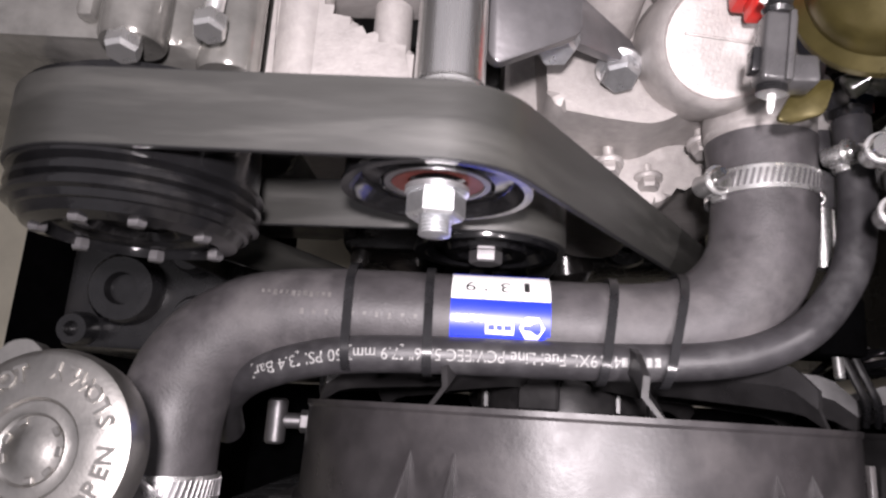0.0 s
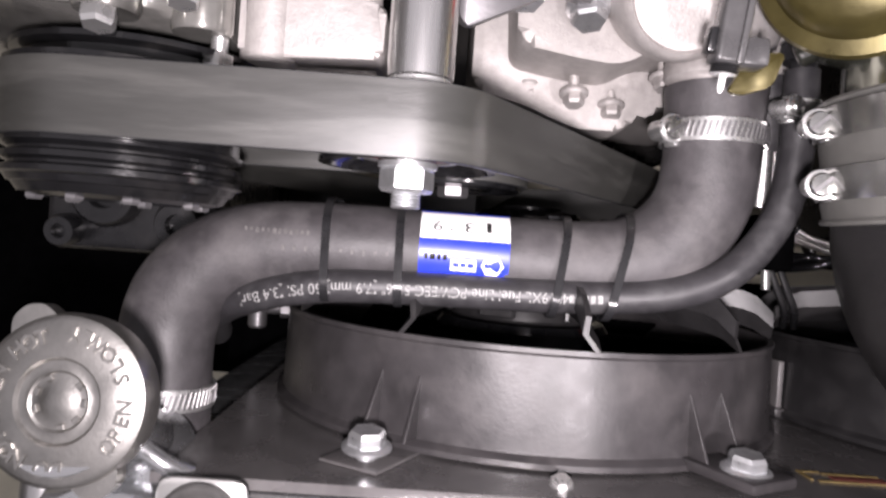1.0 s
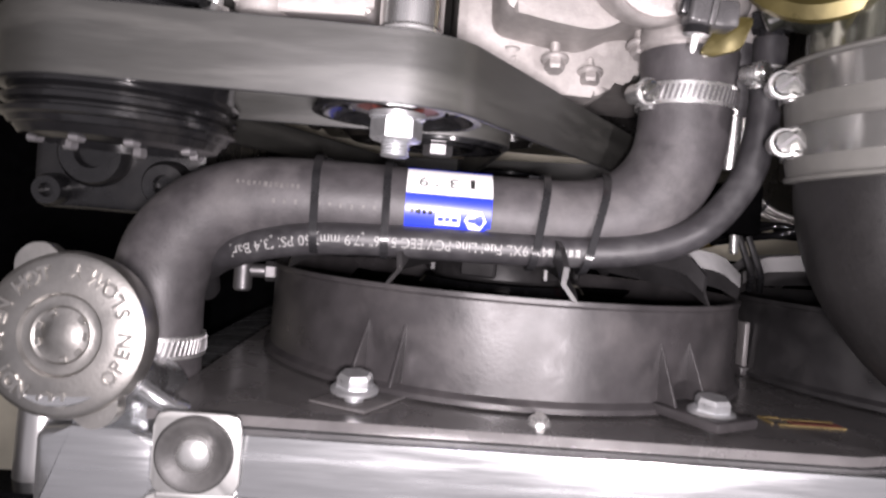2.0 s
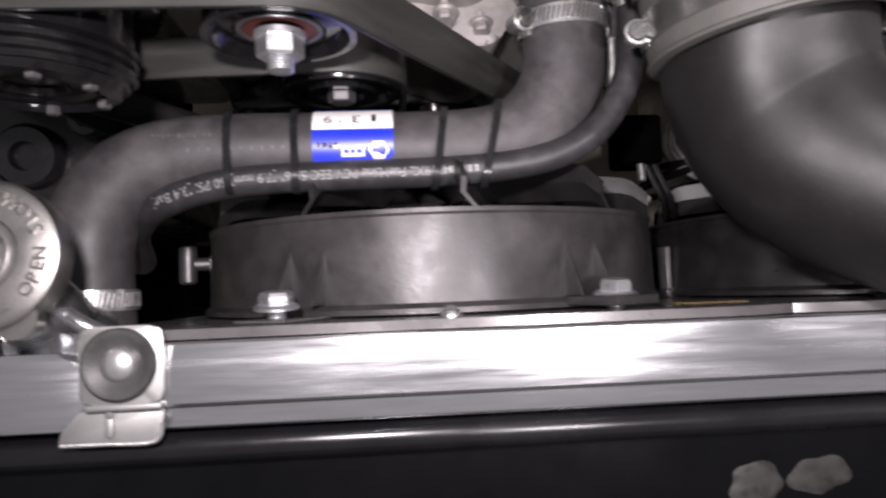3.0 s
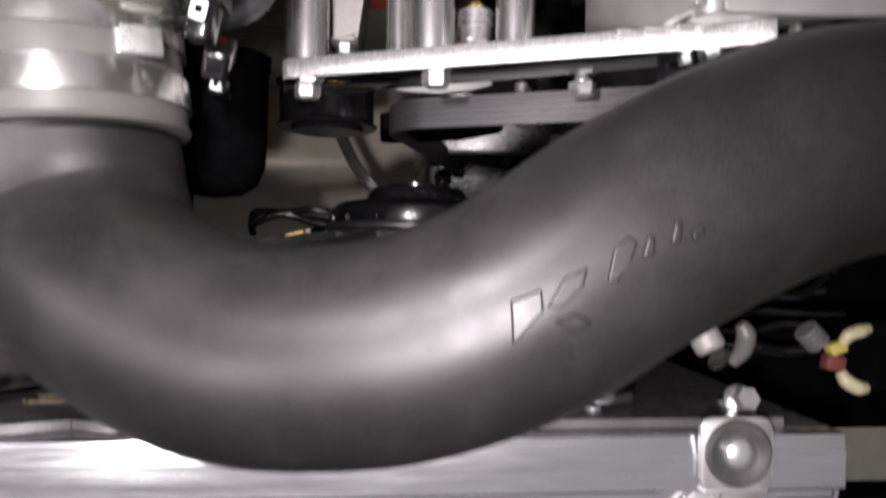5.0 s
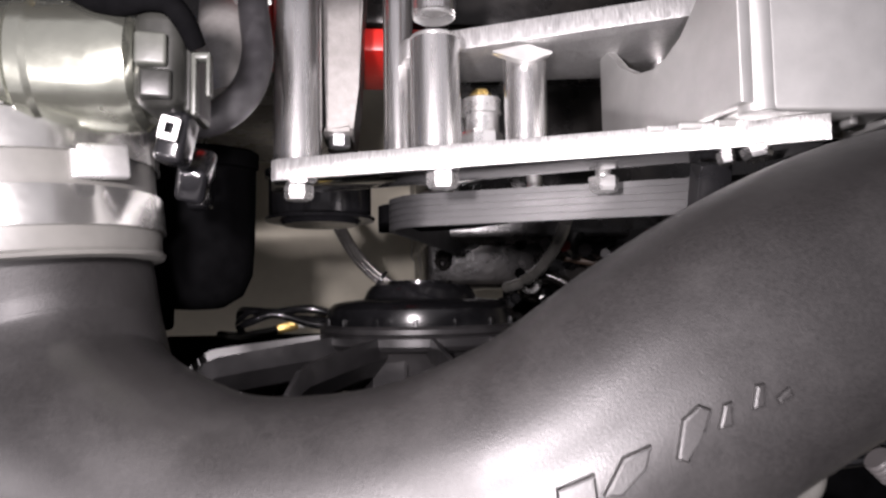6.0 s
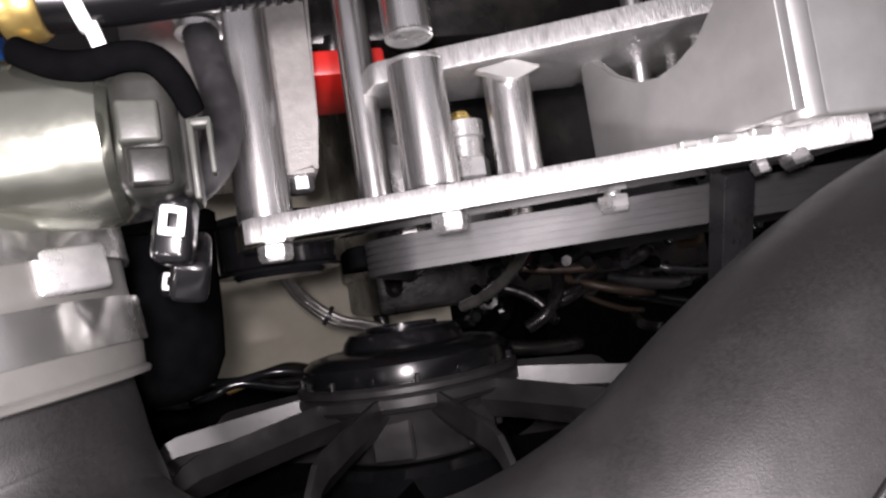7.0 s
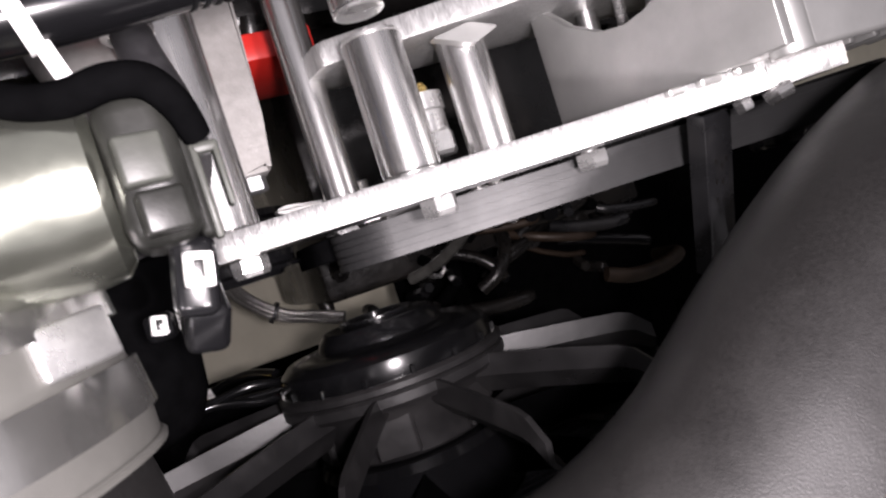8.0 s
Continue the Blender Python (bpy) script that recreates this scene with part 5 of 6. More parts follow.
bone = [(0.4805, 0.2360), (0.489, 0.2385), (0.505, 0.2360), (0.530, 0.2355), (0.555, 0.2350), (0.578, 0.2375), (0.588, 0.2335), (0.568, 0.2280), (0.548, 0.2245), (0.515, 0.2260), (0.495, 0.2310)]
solo("link_plate", prism(rounded(bone, 0.005), 0.6470, 0.6530, 0.001, "xy"), "sheet", "pale bow-shaped link plate under the bracket", "bracket plate", base=(0.54, 0.23, 0.65))
solo("diamond_plate", prism(rounded([(0.566, 0.2885), (0.588, 0.2930), (0.604, 0.2885), (0.588, 0.2820)], 0.002), 0.7310, 0.7375, 0.0008, "xy"), "sheet", "small pale diamond washer plate on a spacer", "washer", base=(0.588, 0.3, 0.73))


def web():
    ob = thing("bracket_web", "folded satin aluminium bracket web with an arched cut-out", "bracket", (0.66, 0.27, 0.70))
    arch = [(0.2261, 0.712), (0.2261, 0.85), (0.44, 0.85), (0.44, 0.845), (0.35, 0.843), (0.313, 0.836), (0.283, 0.820), (0.271, 0.805), (0.266, 0.790), (0.2645, 0.776), (0.268, 0.758), (0.279, 0.738), (0.293, 0.724), (0.306, 0.7125), (0.306, 0.712)]
    part("wall", moved(prism(arch, 0.6450, 0.6510, 0.0006, "yz"), Matrix.Translation((0.648, 0, 0.77)) @ Matrix.Rotation(radians(6), 4, "Y") @ Matrix.Translation((-0.648, 0, -0.77))), "sheet", ob)
    part("top_sheet", box(0.6660, 0.84, 0.2225, 0.44, 0.8450, 0.8508, 0.0022, 3), "sheet", ob)
    part("skirt", box(0.6600, 0.735, 0.2261, 0.2290, 0.800, 0.8448, 0.001), "sheet", ob, "front skirt of the web")
    part("fold", rod((0.6655, 0.2226, 0.8422), (0.6655, 0.44, 0.8422), 0.0087, 36, 0.0005), "sheet", ob, "bright rounded fold of the web")
    for x, w in ((0.628, 0.008), (0.641, 0.014), (0.656, 0.010)):
        part("weld_tab", box(x, x + w, 0.2225, 0.2262, edge(x) + 0.0002, edge(x) + 0.0045, 0.0008, 1), "sheet", ob)
    return ob


web()
nutw = thing("web_nut", "bright nut and washer on the bracket web", "nut", (0.645, 0.29, 0.745))
part("washer", lathe([(0, 0), (0.0085, 0), (0.0090, 0.001), (0.0085, 0.0025), (0, 0.0025)], (0.648, 0.3030, 0.716), (-0.5, -0.7, 0.6), 32), "steel", nutw)
part("nut", lathe([(0, 0), (0.0055, 0), (0.006, 0.001), (0.006, 0.005), (0.005, 0.006), (0, 0.006)], (0.6468, 0.3013, 0.7175), (-0.5, -0.7, 0.6), 6), "zinc", nutw, sharp=20)


def threaded_rod(x, y0, y1, z, r):
    prof = [(0, 0)]
    n = int((y1 - y0) / 0.0016)
    for k in range(n):
        prof += [(r * 0.86, 0.0016 * k + 0.0002), (r, 0.0016 * k + 0.001)]
    prof += [(0, 0.0016 * n + 0.001)]
    solo("threaded_rod", lathe(prof, (x, y0, z), (0, 1, 0.1), 18), "steel", "bright threaded rod inside the web's cut-out", "rod", base=(x, y0, z), group="threaded rods")


threaded_rod(0.692, 0.236, 0.34, 0.718, 0.0034)
threaded_rod(0.692, 0.236, 0.34, 0.744, 0.0034)
solo("guide_rod", rod((0.680, 0.236, 0.704), (0.680, 0.34, 0.712), 0.0062, 24), "turned", "smooth bright rod inside the web's cut-out", "rod", base=(0.676, 0.236, 0.73), group="threaded rods")


def tower():
    ob = thing("cast_column", "tapered pale cast column with a hex bolt at its foot", "casting", (0.473, 0.28, 0.66))
    out = rounded([(0.459, 0.40), (0.463, 0.256), (0.484, 0.256), (0.488, 0.285), (0.494, 0.40)], 0.002)
    part("column", prism(out, 0.600, 0.676, 0.004, "xy"), "castgrey", ob)
    part("foot_bolt", lathe([(0, 0), (0.0066, 0), (0.0072, 0.001), (0.0072, 0.008), (0.006, 0.009), (0, 0.009)], (0.4745, 0.2565, 0.663), (0, -1, 0), 6), "zinc", ob, sharp=20)
    return ob


tower()


def brass_fitting():
    ob = thing("hydraulic_fitting", "stepped steel fitting with a brass cap between the spacers", "fitting", (0.566, 0.26, 0.70))
    c = (0.5655, 0.236, 0.700)
    part("lower_nut", lathe([(0, 0), (0.012, 0), (0.0135, 0.002), (0.0135, 0.012), (0.012, 0.014), (0, 0.014)], c, (0, 1, 0), 6), "steel", ob, sharp=20)
    part("barrel", lathe([(0, 0.013), (0.0112, 0.013), (0.0112, 0.024), (0.0125, 0.025), (0.0125, 0.034), (0, 0.034)], c, (0, 1, 0), 32), "steel", ob)
    part("brass_cap", lathe([(0, 0.034), (0.0070, 0.034), (0.0070, 0.038), (0.005, 0.0405), (0, 0.0405)], c, (0, 1, 0), 6), "brass", ob, "brass cap", sharp=20)
    return ob


brass_fitting()
solo("coil_cover", box(0.474, 0.545, 0.332, 0.350, 0.52, 0.618, 0.003), "red", "bright red plastic cover behind the bracket", "cover", base=(0.51, 0.36, 0.52))
solo("coil_cover", box(0.395, 0.436, 0.318, 0.40, 0.60, 0.700, 0.008), "red", "bright red plastic cover beside the hose", "cover", base=(0.41, 0.35, 0.6))


# ---- ribbed belt, tensioner and tab under the plate ----
ribbed = thing("ribbed_belt", "ribbed dark rubber belt under the bracket plate", "belt", (0.62, 0.2, 0.70))
WHEELS = [(0.545, 0.655, 0.034), (0.795, 0.742, 0.042), (0.66, 0.36, 0.06)]
part("belt_back", strip(around(WHEELS, 40), 0.1920, 0.2130, 0.0026), "ribbed", ribbed)
for k in range(5):
    part("rib", strip(around([(x, z, r + 0.0026) for x, z, r in WHEELS], 40), 0.1925 + 0.0042 * k, 0.1925 + 0.0042 * k + (0.0030 if k % 2 else 0.0034), 0.0010), "ribbed", ribbed)
tens = thing("tensioner_pulley", "black tensioner pulley with a bright highlight line", "pulley", (0.474, 0.2, 0.59))
part("wheel", lathe([(0, 0), (0.028, 0), (0.031, 0.003), (0.0405, 0.003), (0.0415, 0.005), (0.0385, 0.007), (0.0385, 0.034), (0.0415, 0.036), (0.0415, 0.04), (0, 0.04)], (0.456, 0.203, 0.596), (0, 1, 0), 64), "gloss", tens)
part("axle_bolt", lathe([(0, 0), (0.0085, 0), (0.009, 0.001), (0.009, 0.012), (0, 0.012)], (0.456, 0.242, 0.596), (0, 1, 0), 6), "steel", tens, sharp=20)
part("arm", prism(rounded([(0.50, 0.56), (0.57, 0.59), (0.60, 0.64), (0.57, 0.66), (0.50, 0.635)], 0.012), 0.200, 0.214, 0.002), "matte", tens)
right_wheel = thing("accessory_pulley", "black accessory pulley that carries the ribbed belt", "pulley", (0.795, 0.2, 0.742))
part("wheel", lathe([(0, 0), (0.040, 0), (0.0415, 0.002), (0.0415, 0.028), (0.0405, 0.03), (0, 0.03)], (0.795, 0.185, 0.742), (0, 1, 0), 56), "pulley", right_wheel)

tab = thing("stamped_tab", "black stamped steel tab hanging under the plate", "tab", (0.66, 0.19, 0.80))
TAB = Matrix.Translation((0.6735, 0.2125, 0.7870)) @ Matrix.Rotation(radians(2), 4, "Z") @ Matrix.Rotation(radians(20), 4, "X")
part("tab_body", moved(prism(rounded([(-0.0082, 0.0), (0.0082, 0.0), (0.0082, -0.085), (-0.0082, -0.085)], 0.002), -0.0012, 0.0012, 0.0005, "xy"), TAB), "black", tab)
part("tab_flange", moved(box(-0.0092, -0.0080, -0.085, 0.0, -0.010, 0.0014, 0.0004, 1), TAB), "black", tab, "folded edge of the tab")
for k, (dx, dy) in enumerate(((-0.003, -0.024), (0.001, -0.027), (0.004, -0.024), (-0.003, -0.034), (0.001, -0.035), (-0.003, -0.044), (0.001, -0.046), (-0.002, -0.05))):
    part("stamped_mark", moved(box(dx - 0.0006, dx + 0.0006, dy - 0.0014, dy + 0.0014, 0.0010, 0.0014, 0), TAB), "dark", tab)

# ---- plug, hose and cap beside the throttle body ----
plug = thing("airflow_plug", "smoky plastic sensor plug with white clips on the pipe", "plug", (0.42, 0.22, 0.86))
part("plug_body", box(0.4135, 0.4310, 0.2150, 0.2520, 0.842, 0.8740, 0.006, 4), "plugbody", plug)
part("plug_cover", moved(box(-0.0054, 0.0054, -0.0058, 0.0058, -0.003, 0.003, 0.0012, 3), Matrix.Translation((0.4215, 0.2345, 0.8755)) @ Matrix.Rotation(radians(8), 4, "Y")), "plugcover", plug, "milky raised plug cover")
part("plug_cover", moved(box(-0.0054, 0.0054, -0.0052, 0.0052, -0.003, 0.003, 0.0012, 3), Matrix.Translation((0.4228, 0.2225, 0.8740)) @ Matrix.Rotation(radians(12), 4, "Y")), "plugbody", plug)
part("side_frame", box(0.4295, 0.4335, 0.2150, 0.2480, 0.838, 0.866, 0.002, 3), "plugbody", plug, "dark side frame")
part("plug_neck", moved(box(-0.0056, 0.0056, -0.010, 0.010, -0.008, 0.008, 0.003, 3), Matrix.Translation((0.4250, 0.2070, 0.8560)) @ Matrix.Rotation(radians(-12), 4, "Z")), "gloss", plug)
part("plug_tail", moved(box(-0.0062, 0.0062, -0.008, 0.008, -0.012, 0.012, 0.003, 3), Matrix.Translation((0.4250, 0.1985, 0.8280)) @ Matrix.Rotation(radians(35), 4, "X") @ Matrix.Rotation(radians(-14), 4, "Z")), "gloss", plug)
part("tail_lug", box(0.4060, 0.4170, 0.1915, 0.2020, 0.762, 0.7780, 0.003, 3), "gloss", plug)
part("latch_frame", merge(box(0.4325, 0.4395, 0.2350, 0.2378, 0.8600, 0.8660, 0.0010), box(0.4325, 0.4345, 0.2140, 0.2378, 0.8600, 0.8660, 0.0008), box(0.4378, 0.4395, 0.2210, 0.2378, 0.8600, 0.8660, 0.0008)), "plugcover", plug, "open latch frame")
for cx, cy, cz, size in ((0.4256, 0.2080, 0.8680, 0.66), (0.4110, 0.1975, 0.7790, 0.55)):
    ring = merge(box(-0.0052, 0.0052, 0.0036, 0.0064, 0, 0.004, 0.0009, 2), box(-0.0052, 0.0052, -0.0064, -0.0030, 0, 0.004, 0.0009, 2), box(-0.0052, -0.0022, -0.0064, 0.0064, 0, 0.004, 0.0009, 2), box(0.0022, 0.0052, -0.0064, 0.0064, 0, 0.004, 0.0009, 2))
    part("white_clip", moved(ring, Matrix.Translation((cx, cy, cz)) @ Matrix.Rotation(radians(20), 4, "Y") @ Matrix.Rotation(radians(-12), 4, "Z") @ Matrix.Scale(size, 4)), "white", plug, "white locking clip")
part("wire", tube([(0.392, 0.2590, 0.868), (0.402, 0.2530, 0.872), (0.411, 0.2515, 0.874), (0.420, 0.2530, 0.875), (0.4275, 0.2515, 0.875), (0.4325, 0.2455, 0.873), (0.4352, 0.2385, 0.868)], [0.0040, 0.0042, 0.0042, 0.0042, 0.0042, 0.0040, 0.0034], 16), "matte", plug, "black taped wiring")
bypass = thing("bypass_hose", "grey-black rubber bypass hose with a wrapped end", "hose", (0.43, 0.27, 0.77))
part("hose_body", tube([(0.4335, 0.318, 0.752), (0.4350, 0.300, 0.757), (0.4395, 0.272, 0.770), (0.4370, 0.248, 0.785), (0.4260, 0.232, 0.797), (0.4080, 0.2270, 0.803), (0.385, 0.226, 0.805)], 0.0080, 28), "line", bypass)
for k in range(3):
    part("wrap", lathe([(0.0078, 0), (0.0104, 0.001), (0.0104, 0.004), (0.0078, 0.005)], (0.4330, 0.3080 + 0.006 * k, 0.7520), (0.03, 1, -0.12), 24, closed=True), "steel", bypass, "shiny wire wrap")
solo("cast_elbow", tube([(0.4040, 0.350, 0.675), (0.4090, 0.325, 0.700), (0.4150, 0.302, 0.728), (0.4200, 0.280, 0.742), (0.4225, 0.255, 0.748)], [0.017, 0.017, 0.016, 0.0145, 0.0135], 32), "castgrey", "pale cast elbow pipe beside the bypass hose", "pipe", base=(0.415, 0.30, 0.72))
dome = thing("rubber_cap", "large domed matte black rubber cap", "cap", (0.388, 0.2, 0.69))
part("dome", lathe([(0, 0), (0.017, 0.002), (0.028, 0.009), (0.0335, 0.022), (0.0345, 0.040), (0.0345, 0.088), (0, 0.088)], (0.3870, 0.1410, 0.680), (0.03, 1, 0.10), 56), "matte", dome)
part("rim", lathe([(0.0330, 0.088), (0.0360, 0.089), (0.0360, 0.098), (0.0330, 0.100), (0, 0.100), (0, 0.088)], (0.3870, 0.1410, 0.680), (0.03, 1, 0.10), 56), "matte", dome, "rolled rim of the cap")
loom = thing("vacuum_hose", "gloss black hose with braid, white tie and brass ferrule", "hose", (0.40, 0.30, 0.85))
pts = [(0.345, 0.2760, 0.862), (0.385, 0.2780, 0.856), (0.415, 0.2808, 0.853), (0.445, 0.2855, 0.850), (0.48, 0.2925, 0.845), (0.53, 0.315, 0.83)]
part("hose_body", tube(pts, 0.0094, 28), "gloss", loom)
for p in smooth_path(pts, 9)[27:42]:
    part("braid_ring", lathe([(0.0092, -0.0010), (0.0099, -0.0006), (0.0099, 0.0006), (0.0092, 0.0010)], p, (1, 0.22, -0.12), 20, closed=True), "loomrib", loom)
part("brass_ferrule", lathe([(0, 0), (0.0105, 0), (0.0118, 0.002), (0.0118, 0.009), (0.0105, 0.011), (0, 0.011)], (0.386, 0.2780, 0.856), (1, 0.05, 0), 24), "brass", loom, "brass ferrule")
part("tie_band", lathe([(0.0094, 0), (0.0108, 0), (0.0108, 0.0042), (0.0094, 0.0042)], (0.4030, 0.2797, 0.8545), (1, 0.28, 0), 28, closed=True), "white", loom, "white tie")
part("tie_tail", moved(box(-0.0021, 0.0021, -0.014, 0.002, -0.0008, 0.0008, 0.0004), Matrix.Translation((0.4085, 0.2720, 0.8560)) @ Matrix.Rotation(radians(16), 4, "Z")), "white", loom, "white tie end")

# ---- braided lines, fan wiring, dark engine behind ----
for k in range(4):
    o = Vector((0.0050 * (k % 2) + 0.002, 0.0052 * (k // 2) - 0.004, 0.004 * k))
    solo("braided_line", tube([Vector(p) + o for p in ((0.446, 0.245, 0.44), (0.455, 0.222, 0.39), (0.468, 0.200, 0.35), (0.486, 0.180, 0.335), (0.508, 0.164, 0.335), (0.530, 0.156, 0.345), (0.555, 0.146, 0.36))], 0.0033, 14), "braid", "thin braided steel line above the floor", "hose", base=(0.49, 0.176, 0.33), group="braided lines")
solo("line_tie", lathe([(0.0090, 0), (0.0108, 0), (0.0108, 0.004), (0.0090, 0.004)], (0.500, 0.171, 0.341), (0.8, -0.55, 0.0), 28, closed=True), "black", "black tie round the braided lines", "cable tie", base=(0.500, 0.171, 0.341))
WIRE = [(0.476, 0.138, 0.572), (0.447, 0.144, 0.572), (0.419, 0.147, 0.570), (0.400, 0.1455, 0.566), (0.385, 0.142, 0.54), (0.378, 0.132, 0.50)]
for k in range(3):
    pts = [(x, y - 0.007 - 0.0035 * k + 0.003 * math.sin(2.1 * i + 1.7 * k), z + 0.005 * math.sin(1.3 * i + 2.3 * k)) for i, (x, y, z) in enumerate(WIRE)]
    solo("fan_wire", tube(pts, 0.0022 if k % 2 else 0.0032, 12), "gloss", "gloss black fan wiring beside the motor", "wire", base=pts[0], group="fan wires")
terminal = thing("wire_terminal", "brass wire terminal on pale fan wiring", "terminal", (0.40, 0.128, 0.425))
part("barrel", moved(box(-0.0105, 0.0105, -0.0052, 0.0052, -0.004, 0.004, 0.0016, 2), Matrix.Translation((0.4067, 0.1205, 0.4105)) @ Matrix.Rotation(radians(14), 4, "Z")), "brass", terminal)
part("collar", rod((0.4177, 0.1230, 0.4105), (0.4240, 0.1245, 0.4105), 0.0046, 16), "white", terminal, "pale collar")
part("wire", tube([(0.3965, 0.1180, 0.4105), (0.382, 0.1150, 0.411), (0.360, 0.112, 0.41), (0.335, 0.113, 0.39)], 0.0042, 12), "frost", terminal, "pale wire")
part("wire", tube([(0.4240, 0.1245, 0.4105), (0.437, 0.129, 0.42), (0.455, 0.133, 0.45), (0.47, 0.132, 0.50)], 0.0036, 12), "gloss", terminal)


def lumpy(x0, x1, y0, y1, z0, z1, seed, n=9, lo=0.008, hi=0.03):
    """A cast block with bosses, ribs and pads on its upper and front sides."""
    rnd = random.Random(seed)
    bm = box(x0, x1, y0, y1, z0, z1, 0.008, 2)
    for _ in range(n):
        x, y, r = rnd.uniform(x0, x1), rnd.uniform(y0, y1), rnd.uniform(lo, hi)
        if rnd.random() < 0.5:
            bm = merge(bm, lathe([(0, 0), (r, 0), (r, 0.02), (r * 0.8, 0.028), (r * 0.4, 0.028), (r * 0.35, 0.018), (0, 0.018)], (x, y, z1 - 0.008), (rnd.uniform(-.3, .3), rnd.uniform(-.5, .1), 1), 20))
        else:
            z = rnd.uniform(z0 + (z1 - z0) * 0.5, z1)
            bm = merge(bm, lathe([(0, 0), (r, 0), (r, 0.016), (r * 0.7, 0.024), (r * 0.3, 0.024), (r * 0.3, 0.014), (0, 0.014)], (x, y0 + 0.008, z), (rnd.uniform(-.2, .2), -1, rnd.uniform(-.2, .4)), 20))
    return bm


block = thing("engine_block", "dark grimy iron engine block with cast bosses", "engine", (0.3, 0.5, 0.1))
part("front_face", lumpy(-0.26, 0.44, 0.36, 0.80, 0.06, 0.58, 3, 12), "dark", block)
part("timing_case", lumpy(-0.02, 0.30, 0.212, 0.37, 0.30, 0.50, 5, 12), "dark", block)
part("oil_pan", lumpy(0.548, 0.95, 0.205, 0.80, 0.05, 0.455, 8, 26, 0.006, 0.02), "dark", block)
part("sump_front", lumpy(0.552, 0.95, 0.160, 0.30, 0.08, 0.365, 21, 20, 0.006, 0.018), "dark", block)
part("bank", lumpy(0.46, 0.95, 0.36, 0.80, 0.44, 0.60, 9, 10), "dark", block)
rnd = random.Random(17)
for k in range(20):
    x, y = rnd.uniform(0.60, 0.93), rnd.uniform(0.085, 0.215)
    z = 0.34 + 0.30 * max(0.0, y - 0.10) + rnd.uniform(0.0, 0.06)
    a, n = rnd.uniform(-0.5, 0.9), rnd.uniform(0.02, 0.06)
    d = Vector((math.cos(a), math.sin(a), rnd.uniform(-0.3, 0.3))) * n
    bend = Vector((rnd.uniform(-0.012, 0.012), rnd.uniform(-0.012, 0.012), rnd.uniform(0.0, 0.02)))
    p = Vector((x, y, z))
    finish = rnd.choice(("dark", "gloss", "dark", "matte", "rust", "dark", "dark", "black"))
    part("engine_line", tube([p - d, p - 0.4 * d + bend, p + 0.4 * d + bend, p + d, p + d - Vector((0, 0, 0.04))], rnd.uniform(0.0030, 0.0095), 12, 5), finish, block)
for k in range(26):
    x, y = rnd.uniform(0.57, 0.90), rnd.uniform(0.10, 0.215)
    z = 0.37 + 0.45 * max(0.0, y - 0.10)
    part("engine_nut", lathe([(0, -0.02), (0.006, -0.02), (0.0065, 0.0), (0.0065, 0.006), (0.005, 0.0075), (0, 0.0075)], (x, y, z), (rnd.uniform(-0.5, 0.5), rnd.uniform(-0.6, 0.1), 1), 6), rnd.choice(("gloss", "gloss", "dark", "dark", "matte")), block, sharp=20)
# black sheet added over the lit floor so the gap stays dark
part("dark_floor_sheet", prism(rounded([(0.66, 0.06), (1.0, 0.06), (1.0, 0.30), (0.66, 0.30)], 0.02), 0.235, 0.245, 0.002, "xy"), "matte", block, "added black sheet that hides the lit floor under the engine")
for k in range(7):
    part("hydraulic_pipe", tube([(0.66 + 0.02 * k, 0.20 - 0.004 * k, 0.47), (0.675 + 0.02 * k, 0.19, 0.45), (0.69 + 0.025 * k, 0.205, 0.43), (0.70 + 0.03 * k, 0.24, 0.42)], 0.005 + 0.001 * (k % 3), 14), ("black", "gloss", "gloss")[k % 3], block)
solo("grey_drain_hose", tube([(0.668, 0.215, 0.52), (0.667, 0.200, 0.50), (0.664, 0.180, 0.45), (0.655, 0.165, 0.40), (0.64, 0.158, 0.37)], 0.0062, 18), "smoke", "grey drain hose in front of the engine", "hose", base=(0.667, 0.2, 0.5))
hex_bolt((0.667, 0.162, 0.372), (-0.1, -0.3, 1), 0.017, 0.012, 0.01, 0.012, mat="steel", label="bright banjo bolt on the drain hose", group="banjo bolts")
housing = thing("accessory_housing", "black accessory housing with round bosses below the drive pulley", "housing", (-0.13, 0.15, 0.1))
part("case", box(-0.20, -0.068, 0.105, 0.20, 0.10, 0.60, 0.008, 2), "black", housing)
for x, y, r in ((-0.150, 0.150, 0.026), (-0.095, 0.130, 0.018), (-0.105, 0.178, 0.014), (-0.180, 0.120, 0.012)):
    part("boss", lathe([(0, 0), (r, 0), (r, 0.016), (r * 0.86, 0.022), (r * 0.45, 0.022), (r * 0.4, 0.014), (0, 0.014)], (x, y, 0.596), (0.05, -0.1, 1), 28), "black", housing)
left_rail = thing("frame_rail", "added matte black box for a chassis frame rail", "frame", (-0.3, 0.3, 0.12))
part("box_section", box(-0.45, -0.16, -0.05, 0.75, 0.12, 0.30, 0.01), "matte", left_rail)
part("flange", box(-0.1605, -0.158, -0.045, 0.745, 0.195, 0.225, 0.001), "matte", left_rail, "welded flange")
# right rail is widened in matte black to hide the lit floor beyond
right_rail = thing("frame_rail", "added matte black box for a chassis frame rail", "frame", (1.0, 0.3, 0.12))
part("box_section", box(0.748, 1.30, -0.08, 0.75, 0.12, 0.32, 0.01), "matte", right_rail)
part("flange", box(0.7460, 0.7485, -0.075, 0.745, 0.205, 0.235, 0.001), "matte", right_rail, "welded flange")
